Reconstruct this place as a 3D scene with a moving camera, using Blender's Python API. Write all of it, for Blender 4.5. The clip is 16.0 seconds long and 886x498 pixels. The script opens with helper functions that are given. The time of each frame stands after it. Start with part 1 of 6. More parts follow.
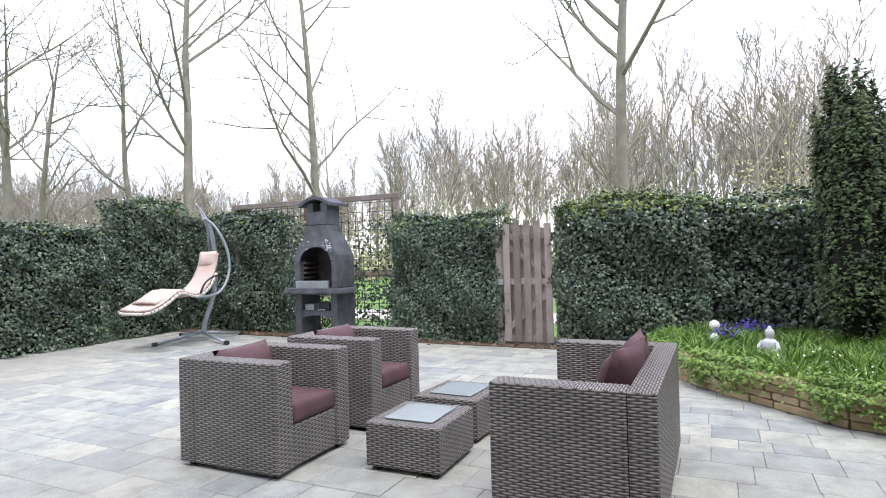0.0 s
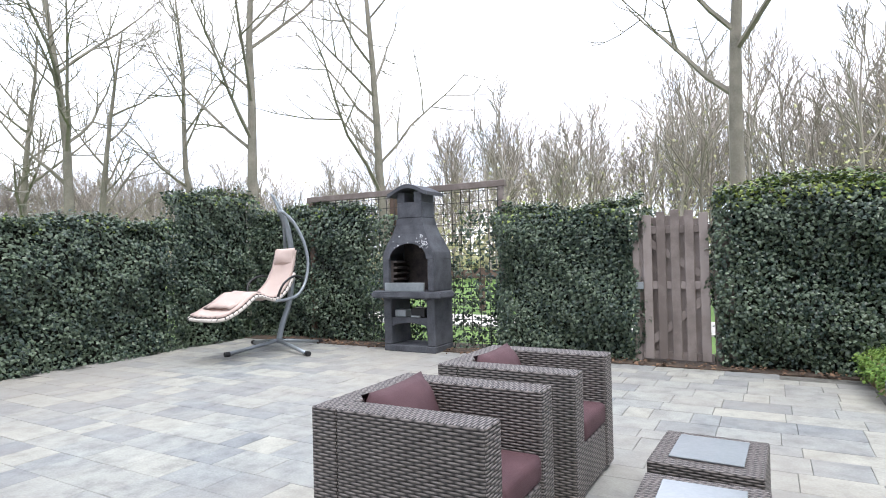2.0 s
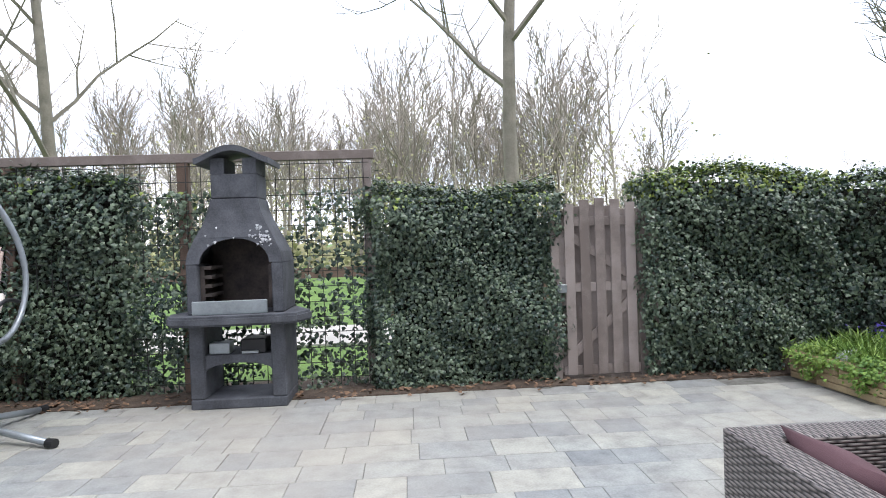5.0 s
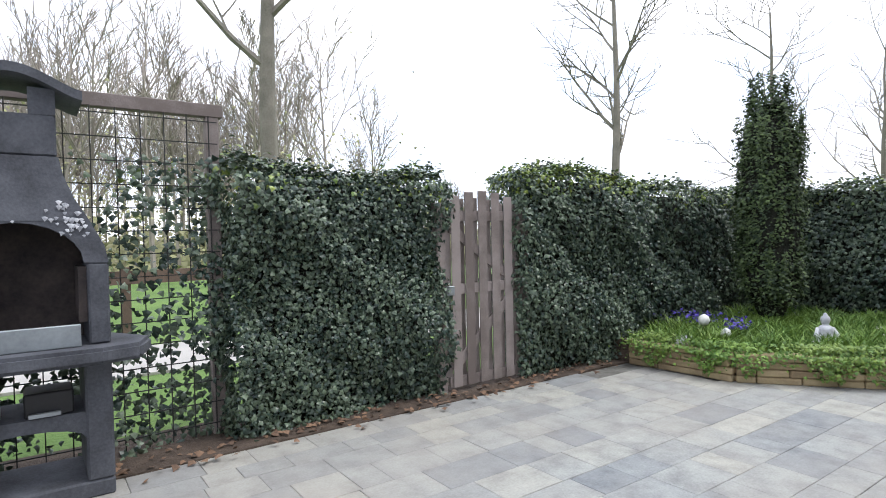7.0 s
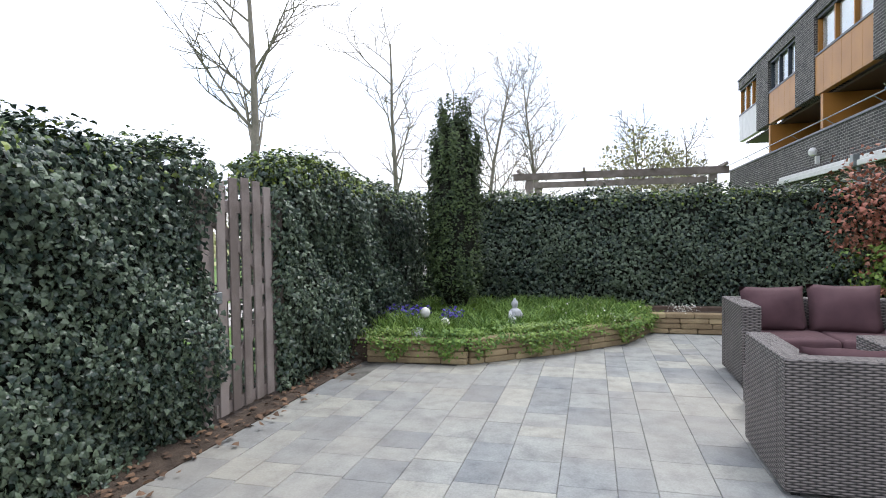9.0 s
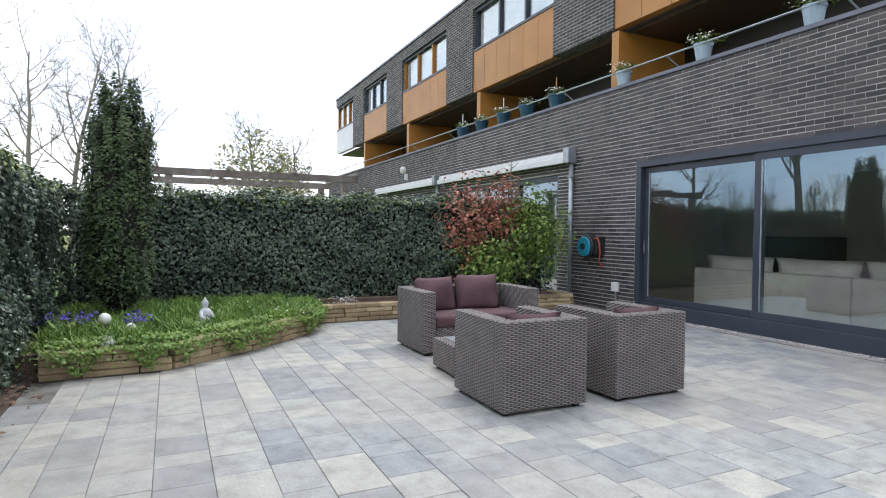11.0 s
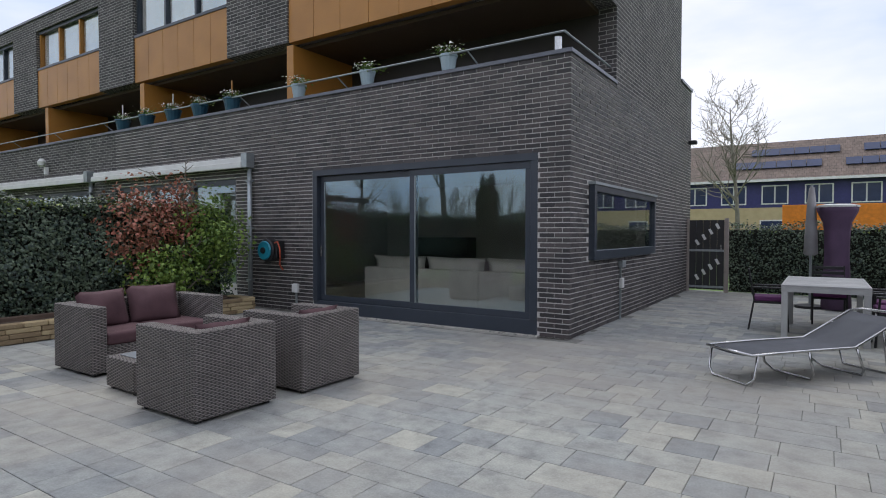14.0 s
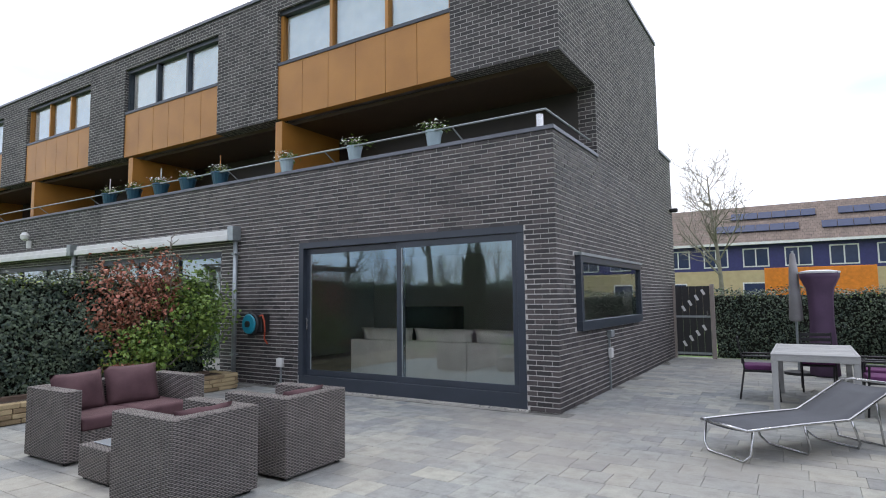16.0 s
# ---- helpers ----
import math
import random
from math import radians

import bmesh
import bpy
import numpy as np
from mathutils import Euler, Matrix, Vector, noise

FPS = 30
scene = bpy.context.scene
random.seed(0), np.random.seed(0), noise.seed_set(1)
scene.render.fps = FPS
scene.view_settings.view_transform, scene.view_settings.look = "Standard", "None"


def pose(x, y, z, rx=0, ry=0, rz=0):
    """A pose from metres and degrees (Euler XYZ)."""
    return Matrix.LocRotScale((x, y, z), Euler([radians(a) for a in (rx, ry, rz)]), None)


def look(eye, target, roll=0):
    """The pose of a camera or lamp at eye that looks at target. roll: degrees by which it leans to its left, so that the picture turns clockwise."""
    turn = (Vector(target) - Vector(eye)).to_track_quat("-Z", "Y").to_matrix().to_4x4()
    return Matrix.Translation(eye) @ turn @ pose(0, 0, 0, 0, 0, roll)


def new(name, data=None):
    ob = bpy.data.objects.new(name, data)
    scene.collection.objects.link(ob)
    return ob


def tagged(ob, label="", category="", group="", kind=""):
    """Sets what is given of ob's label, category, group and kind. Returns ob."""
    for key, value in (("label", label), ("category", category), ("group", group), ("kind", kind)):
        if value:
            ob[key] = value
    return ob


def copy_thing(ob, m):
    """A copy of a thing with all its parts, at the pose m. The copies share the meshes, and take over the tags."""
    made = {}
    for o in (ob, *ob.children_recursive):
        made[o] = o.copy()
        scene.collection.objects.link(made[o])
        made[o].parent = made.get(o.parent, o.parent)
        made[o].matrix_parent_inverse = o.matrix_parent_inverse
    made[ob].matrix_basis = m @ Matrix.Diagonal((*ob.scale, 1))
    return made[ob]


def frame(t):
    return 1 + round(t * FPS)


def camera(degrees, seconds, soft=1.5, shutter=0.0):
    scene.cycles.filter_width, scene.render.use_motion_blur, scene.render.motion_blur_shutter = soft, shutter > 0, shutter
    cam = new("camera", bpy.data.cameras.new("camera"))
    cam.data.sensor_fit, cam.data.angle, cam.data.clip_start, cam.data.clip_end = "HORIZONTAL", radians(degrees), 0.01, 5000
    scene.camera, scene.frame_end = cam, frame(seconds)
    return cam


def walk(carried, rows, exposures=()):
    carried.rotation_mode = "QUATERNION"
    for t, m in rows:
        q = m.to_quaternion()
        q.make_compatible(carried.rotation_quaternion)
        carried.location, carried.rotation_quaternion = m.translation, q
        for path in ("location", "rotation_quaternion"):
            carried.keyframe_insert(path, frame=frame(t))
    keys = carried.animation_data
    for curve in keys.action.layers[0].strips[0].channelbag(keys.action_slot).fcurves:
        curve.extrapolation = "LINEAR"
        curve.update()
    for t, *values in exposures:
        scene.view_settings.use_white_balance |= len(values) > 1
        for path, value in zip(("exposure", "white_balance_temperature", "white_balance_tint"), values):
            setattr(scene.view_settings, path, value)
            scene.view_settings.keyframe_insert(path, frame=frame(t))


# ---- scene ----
cam = camera(75.0, 16.0, soft=1.0)
PATH = [
    (0, (1.652, 0.899, 1.312), (0.799, 2.708, 1.332), -1.5),
    (0.5, (1.43, 1.026, 1.308), (0.519, 2.806, 1.329), -1.5),
    (1, (1.103, 1.236, 1.295), (0.156, 2.998, 1.315), -1.6),
    (1.5, (0.679, 1.534, 1.315), (-0.3, 3.278, 1.333), -1.5),
    (2, (0.181, 1.706, 1.301), (-0.801, 3.448, 1.326), -1.4),
    (2.5, (-0.209, 2.067, 1.331), (-1.196, 3.806, 1.345), -2.1),
    (3, (-0.659, 2.276, 1.354), (-1.58, 4.052, 1.366), -2.3),
    (3.5, (-1.129, 2.495, 1.412), (-1.838, 4.365, 1.399), -2.3),
    (4, (-1.548, 2.784, 1.386), (-1.995, 4.733, 1.38), -2.7),
    (4.5, (-2.106, 2.99, 1.436), (-2.265, 4.984, 1.401), -2.4),
    (6.8, (-3.938, 4.565, 1.365), (-2.881, 6.262, 1.324), -1.3),
    (7, (-4.058, 4.732, 1.381), (-2.899, 6.361, 1.333), -1.2),
    (7.5, (-4.257, 5.155, 1.351), (-2.879, 6.603, 1.303), -1.3),
    (8, (-4.494, 5.593, 1.341), (-2.919, 6.824, 1.287), -1.2),
    (8.5, (-4.619, 5.892, 1.347), (-2.828, 6.781, 1.29), -0.9),
    (8.7, (-4.609, 6.014, 1.326), (-2.749, 6.745, 1.271), -0.9),
    (11, (-4.999, 7.462, 1.337), (-3.192, 6.606, 1.278), 0.5),
    (11.5, (-5.198, 7.611, 1.359), (-3.591, 6.422, 1.295), 0.4),
    (12, (-5.316, 7.712, 1.345), (-3.887, 6.313, 1.294), 0.1),
    (12.5, (-5.294, 7.772, 1.352), (-4.022, 6.229, 1.298), 0.2),
    (13, (-5.278, 7.819, 1.383), (-4.103, 6.202, 1.324), 0.3),
    (14.5, (-5.303, 7.811, 1.445), (-4.222, 6.129, 1.402), -0.2),
    (15, (-5.291, 7.802, 1.477), (-4.224, 6.11, 1.477), -0.3),
    (15.5, (-5.274, 7.816, 1.511), (-4.217, 6.12, 1.585), -0.4),
    (16, (-5.281, 7.807, 1.527), (-4.227, 6.115, 1.696), -0.7),
]
walk(cam, [(t, look(eye, target, roll)) for t, eye, target, roll in PATH],
     [(0, 1.25), (1, 1.2), (2.5, 1.1), (3.5, 1.35), (4.5, 1.1), (7, 0.85), (8.7, 0.72), (11, 0.85), (12, 0.72), (12.5, 0.5), (13, 0.27), (14.5, 0.0), (16, 0.52)])

# ---- world and light ----
world = bpy.data.worlds.new("overcast_sky")
scene.world = world
world.use_nodes = True
wn, wl = world.node_tree.nodes, world.node_tree.links
wn.clear()
w_out = wn.new("ShaderNodeOutputWorld")
w_bg = wn.new("ShaderNodeBackground")
sky = wn.new("ShaderNodeTexSky")
sky.sky_type = 'NISHITA'
sky.sun_disc = False
sky.sun_elevation, sky.sun_rotation = radians(62), radians(50)
w_scale = wn.new("ShaderNodeVectorMath")
w_scale.operation = 'SCALE'
w_scale.inputs[3].default_value = 0.12
w_co = wn.new("ShaderNodeTexCoord")
w_map = wn.new("ShaderNodeMapping")
w_map.inputs[3].default_value = (1.2, 1.2, 3.5)
w_noise = wn.new("ShaderNodeTexNoise")
w_noise.inputs["Scale"].default_value = 2.2
w_noise.inputs["Detail"].default_value = 6
w_ramp = wn.new("ShaderNodeValToRGB")
w_ramp.color_ramp.elements[0].position, w_ramp.color_ramp.elements[0].color = 0.30, (0.69, 0.81, 1.07, 1)
w_ramp.color_ramp.elements[1].position, w_ramp.color_ramp.elements[1].color = 0.60, (1.10, 1.10, 1.19, 1)
w_mix = wn.new("ShaderNodeMix")
w_mix.data_type = 'RGBA'
w_mix.inputs[0].default_value = 0.88
wl.new(w_co.outputs["Generated"], w_map.inputs[0])
wl.new(w_map.outputs[0], w_noise.inputs["Vector"])
wl.new(w_noise.outputs[0], w_ramp.inputs[0])
wl.new(sky.outputs[0], w_scale.inputs[0])
wl.new(w_scale.outputs[0], w_mix.inputs[6])
wl.new(w_ramp.outputs[0], w_mix.inputs[7])
wl.new(w_mix.outputs[2], w_bg.inputs[0])
w_bg.inputs[1].default_value = 1.0
wl.new(w_bg.outputs[0], w_out.inputs[0])
sun = new("sun", bpy.data.lights.new("sun", 'SUN'))
sun.data.energy, sun.data.angle, sun.data.color = 1.0, radians(22), (1.0, 0.98, 0.95)
sun.matrix_world = look((6, -2, 16), (0, 3, 0))

# ---- helpers ----
PLACED = {}


def thing(name, label, category, loc=(0, 0, 0), group="", kind="", local=False):
    ob = new(name)
    ob.empty_display_size = 0.1
    ob.location = loc
    tagged(ob, label, category, group, kind)
    if not local:
        PLACED[ob.name] = Vector(loc)
    return ob


def box_uv(bm):
    uv = bm.loops.layers.uv.verify()
    for f in bm.faces:
        n = f.normal
        ax, ay, az = abs(n.x), abs(n.y), abs(n.z)
        for lp in f.loops:
            c = lp.vert.co
            lp[uv].uv = (c.x, c.y) if az >= ax and az >= ay else ((c.y, c.z) if ax > ay else (c.x, c.z))


def to_mesh(name, bm, material, smooth=False):
    bm.normal_update()
    box_uv(bm)
    me = bpy.data.meshes.new(name)
    bm.to_mesh(me)
    bm.free()
    if smooth:
        me.polygons.foreach_set("use_smooth", [True] * len(me.polygons))
    me.materials.append(material)
    return me


def hang(ob, parent):
    ob.parent = parent
    if parent.name in PLACED:
        ob.matrix_parent_inverse = Matrix.Translation(-PLACED[parent.name])
    return ob


def part(name, bm, material, parent, label="", smooth=False):
    ob = new(name, to_mesh(name, bm, material, smooth))
    hang(ob, parent)
    if label:
        ob["label"] = label
    return ob


def solid(name, bm, material, label, category, group="", kind="", smooth=False):
    return tagged(new(name, to_mesh(name, bm, material, smooth)), label, category, group, kind)


def box(x0, y0, z0, x1, y1, z1, bevel=0.0, bm=None, seg=1):
    own = bmesh.new()
    bmesh.ops.create_cube(own, size=1)
    for v in own.verts:
        v.co = Vector(((x0 + x1) / 2 + v.co.x * (x1 - x0), (y0 + y1) / 2 + v.co.y * (y1 - y0), (z0 + z1) / 2 + v.co.z * (z1 - z0)))
    if bevel:
        bmesh.ops.bevel(own, geom=own.edges[:], offset=bevel, segments=seg, affect='EDGES', profile=0.6)
    return join(bm, own)


def join(bm, own):
    if bm is None:
        return own
    me = bpy.data.meshes.new("tmp")
    own.to_mesh(me)
    own.free()
    bm.from_mesh(me)
    bpy.data.meshes.remove(me)
    return bm


def tube(pts, r, n=8, bm=None, radii=None, cap=True):
    bm = bm or bmesh.new()
    pts = [Vector(p) for p in pts]
    rings = []
    for i, p in enumerate(pts):
        d = (pts[min(i + 1, len(pts) - 1)] - pts[max(i - 1, 0)]).normalized()
        a = d.cross(Vector((0, 0, 1)))
        if a.length < 0.05:
            a = d.cross(Vector((0, 1, 0)))
        a.normalize()
        b = d.cross(a)
        rr = radii[i] if radii else r
        rings.append([bm.verts.new(p + (a * math.cos(t) + b * math.sin(t)) * rr) for t in [2 * math.pi * k / n for k in range(n)]])
    for u, v in zip(rings, rings[1:]):
        for k in range(n):
            bm.faces.new((u[k], u[(k + 1) % n], v[(k + 1) % n], v[k]))
    if cap:
        bm.faces.new(rings[0][::-1])
        bm.faces.new(rings[-1])
    return bm


def lathe(profile, n=20, cx=0, cy=0, bm=None):
    bm = bm or bmesh.new()
    rings = [[bm.verts.new((cx + r * math.cos(2 * math.pi * k / n), cy + r * math.sin(2 * math.pi * k / n), z)) for k in range(n)] for r, z in profile]
    for u, v in zip(rings, rings[1:]):
        for k in range(n):
            bm.faces.new((u[k], u[(k + 1) % n], v[(k + 1) % n], v[k]))
    bm.faces.new(rings[0][::-1])
    bm.faces.new(rings[-1])
    return bm


def extrude_xz(outline, y0, y1, bm=None):
    """A prism of an outline in x and z, from y0 to y1."""
    bm = bm or bmesh.new()
    a = [bm.verts.new((x, y0, z)) for x, z in outline]
    b = [bm.verts.new((x, y1, z)) for x, z in outline]
    bm.faces.new(a)
    bm.faces.new(b[::-1])
    n = len(a)
    for k in range(n):
        bm.faces.new((a[k], b[k], b[(k + 1) % n], a[(k + 1) % n]))
    bmesh.ops.recalc_face_normals(bm, faces=bm.faces[:])
    return bm


def arrays(name, verts, faces, material, smooth=False):
    me = bpy.data.meshes.new(name)
    me.from_pydata(verts.tolist() if hasattr(verts, "tolist") else verts, [], faces.tolist() if hasattr(faces, "tolist") else faces)
    me.materials.append(material)
    if smooth:
        me.polygons.foreach_set("use_smooth", [True] * len(me.polygons))
    return me


def pillow(w, h, t, m):
    """A soft square pillow with pinched corners, standing in x, thick in y."""
    b = bmesh.new()
    N = 9
    sides = []
    for s in (-1, 1):
        g2 = [[b.verts.new(((i / N - 0.5) * w * (1 - 0.06 * math.sin(math.pi * j / N)), s * t / 2 * (math.sin(math.pi * i / N) * math.sin(math.pi * j / N)) ** 0.45, (j / N - 0.5) * h * (1 - 0.06 * math.sin(math.pi * i / N)))) for j in range(N + 1)] for i in range(N + 1)]
        sides.append(g2)
        for i in range(N):
            for j in range(N):
                b.faces.new((g2[i][j], g2[i + 1][j], g2[i + 1][j + 1], g2[i][j + 1]))
    bmesh.ops.remove_doubles(b, verts=b.verts[:], dist=0.001)
    bmesh.ops.recalc_face_normals(b, faces=b.faces[:])
    for v in b.verts:
        v.co.y += 0.025 * noise.noise(v.co * 6)
    bmesh.ops.transform(b, matrix=m, verts=b.verts)
    return b


# ---- materials ----
def mat(name, base, rough=0.6, metal=0.0, alt=None, scale=6.0, fine=60.0, bump=0.15, island=0.0, pieces=0.0, mapped="Object", spec=0.5, dist=0.01):
    """Two scales of noise between base and alt, fine bump, and where wanted a change from piece to piece."""
    m = bpy.data.materials.new(name)
    m.use_nodes = True
    n, l = m.node_tree.nodes, m.node_tree.links
    bsdf = n["Principled BSDF"]
    alt = alt or tuple(c * 0.7 for c in base)
    co = n.new("ShaderNodeTexCoord")
    big = n.new("ShaderNodeTexNoise")
    big.inputs["Scale"].default_value, big.inputs["Detail"].default_value = scale, 5
    small = n.new("ShaderNodeTexNoise")
    small.inputs["Scale"].default_value, small.inputs["Detail"].default_value = fine, 3
    l.new(co.outputs[mapped], big.inputs["Vector"])
    l.new(co.outputs[mapped], small.inputs["Vector"])
    add = n.new("ShaderNodeMath")
    add.operation = 'MULTIPLY_ADD'
    add.inputs[1].default_value, add.inputs[2].default_value = 0.45, -0.22
    l.new(small.outputs[0], add.inputs[0])
    plus = n.new("ShaderNodeMath")
    l.new(add.outputs[0], plus.inputs[0])
    l.new(big.outputs[0], plus.inputs[1])
    last = plus
    for on, src in ((island, "ShaderNodeNewGeometry"), (pieces, "ShaderNodeObjectInfo")):
        if on:
            rnd = n.new(src)
            k = n.new("ShaderNodeMath")
            k.operation = 'MULTIPLY_ADD'
            k.inputs[1].default_value, k.inputs[2].default_value = on, -on / 2
            l.new(rnd.outputs["Random Per Island" if island == on and src.endswith("Geometry") else "Random"], k.inputs[0])
            s = n.new("ShaderNodeMath")
            l.new(k.outputs[0], s.inputs[0])
            l.new(last.outputs[0], s.inputs[1])
            last = s
    ramp = n.new("ShaderNodeValToRGB")
    ramp.color_ramp.elements[0].position, ramp.color_ramp.elements[0].color = 0.25, (*alt, 1)
    ramp.color_ramp.elements[1].position, ramp.color_ramp.elements[1].color = 0.75, (*base, 1)
    l.new(last.outputs[0], ramp.inputs[0])
    l.new(ramp.outputs[0], bsdf.inputs["Base Color"])
    bsdf.inputs["Roughness"].default_value = rough
    bsdf.inputs["Metallic"].default_value = metal
    bsdf.inputs["Specular IOR Level"].default_value = spec
    if bump:
        bp = n.new("ShaderNodeBump")
        bp.inputs["Strength"].default_value, bp.inputs["Distance"].default_value = bump, dist
        l.new(plus.outputs[0], bp.inputs["Height"])
        l.new(bp.outputs[0], bsdf.inputs["Normal"])
    return m


def brick_mat(name, c1, c2, mortar, w, h, joint, bump=0.6, offset=0.5, rough=0.8, dist=0.006):
    m = mat(name, c1, rough, bump=0)
    n, l = m.node_tree.nodes, m.node_tree.links
    bsdf = n["Principled BSDF"]
    co = n.new("ShaderNodeTexCoord")
    br = n.new("ShaderNodeTexBrick")
    br.offset = offset
    for key, v in (("Color1", (*c1, 1)), ("Color2", (*c2, 1)), ("Mortar", (*mortar, 1)), ("Scale", 1.0), ("Mortar Size", joint), ("Mortar Smooth", 0.2 if joint > 0.005 else 1.0), ("Brick Width", w), ("Row Height", h)):
        br.inputs[key].default_value = v
    l.new(co.outputs["UV"], br.inputs["Vector"])
    ns = n.new("ShaderNodeTexNoise")
    ns.inputs["Scale"].default_value, ns.inputs["Detail"].default_value = 3.0, 6
    l.new(co.outputs["Object"], ns.inputs["Vector"])
    mx = n.new("ShaderNodeMix")
    mx.data_type, mx.blend_type = 'RGBA', 'OVERLAY'
    mx.inputs[0].default_value = 0.45
    l.new(br.outputs["Color"], mx.inputs[6])
    l.new(ns.outputs[0], mx.inputs[7])
    l.new(mx.outputs[2], bsdf.inputs["Base Color"])
    inv = n.new("ShaderNodeMath")
    inv.operation = 'SUBTRACT'
    inv.inputs[0].default_value = 1.0
    l.new(br.outputs["Fac"], inv.inputs[1])
    bp = n.new("ShaderNodeBump")
    bp.inputs["Strength"].default_value, bp.inputs["Distance"].default_value = bump, dist
    l.new(inv.outputs[0], bp.inputs["Height"])
    l.new(bp.outputs[0], bsdf.inputs["Normal"])
    return m


def glass_mat(name, ior=1.5, tint=(0.9, 0.95, 0.95)):
    m = bpy.data.materials.new(name)
    m.use_nodes = True
    b = m.node_tree.nodes["Principled BSDF"]
    b.inputs["Base Color"].default_value = (*tint, 1)
    b.inputs["Roughness"].default_value = 0.0
    b.inputs["IOR"].default_value = ior
    b.inputs["Transmission Weight"].default_value = 1.0
    b.inputs["Specular Tint"].default_value = (0.62, 0.86, 1.0, 1)
    return m


def slab_mat(name, source, socket):
    """Tumbled concrete: each slab its own tone from blue-grey to pale sand, cloudy stains, warm dirt over wide patches."""
    m = bpy.data.materials.new(name)
    m.use_nodes = True
    n, l = m.node_tree.nodes, m.node_tree.links
    bsdf = n["Principled BSDF"]
    geo = n.new("ShaderNodeNewGeometry")
    rnd = n.new(source)

    def cloud(scale, detail, rough=0.55):
        t = n.new("ShaderNodeTexNoise")
        t.inputs["Scale"].default_value, t.inputs["Detail"].default_value, t.inputs["Roughness"].default_value = scale, detail, rough
        l.new(geo.outputs["Position"], t.inputs["Vector"])
        return t

    def ramp(src, stops):
        r = n.new("ShaderNodeValToRGB")
        while len(r.color_ramp.elements) < len(stops):
            r.color_ramp.elements.new(0.5)
        for e, (p, c) in zip(r.color_ramp.elements, stops):
            e.position, e.color = p, (*c, 1)
        l.new(src, r.inputs[0])
        return r

    def blend(kind, fac, a, b):
        x = n.new("ShaderNodeMix")
        x.data_type, x.blend_type = 'RGBA', kind
        if isinstance(fac, float):
            x.inputs[0].default_value = fac
        else:
            l.new(fac, x.inputs[0])
        l.new(a, x.inputs[6])
        l.new(b, x.inputs[7])
        return x.outputs[2]

    tone = ramp(rnd.outputs[socket], [(0.0, (0.233, 0.249, 0.256)), (0.3, (0.283, 0.297, 0.294)), (0.65, (0.330, 0.339, 0.320)), (1.0, (0.403, 0.399, 0.352))])
    stain = ramp(cloud(5.5, 6, 0.62).outputs[0], [(0.30, (0.25, 0.25, 0.26)), (0.5, (0.5, 0.5, 0.5)), (0.72, (0.70, 0.70, 0.68))])
    c = blend('OVERLAY', 0.62, tone.outputs[0], stain.outputs[0])
    grit = ramp(cloud(70, 3).outputs[0], [(0.3, (0.38, 0.38, 0.38)), (0.7, (0.6, 0.6, 0.6))])
    c = blend('OVERLAY', 0.5, c, grit.outputs[0])
    warm = ramp(cloud(0.33, 5, 0.6).outputs[0], [(0.40, (0, 0, 0)), (0.62, (0.65, 0.65, 0.65))])
    sandy = n.new("ShaderNodeRGB")
    sandy.outputs[0].default_value = (0.36, 0.332, 0.288, 1)
    c = blend('MIX', warm.outputs[0], c, sandy.outputs[0])
    l.new(c, bsdf.inputs["Base Color"])
    bsdf.inputs["Roughness"].default_value = 0.78
    bsdf.inputs["Specular IOR Level"].default_value = 0.35
    bp = n.new("ShaderNodeBump")
    bp.inputs["Strength"].default_value, bp.inputs["Distance"].default_value = 0.5, 0.006
    l.new(cloud(28, 6, 0.7).outputs[0], bp.inputs["Height"])
    l.new(bp.outputs[0], bsdf.inputs["Normal"])
    return m


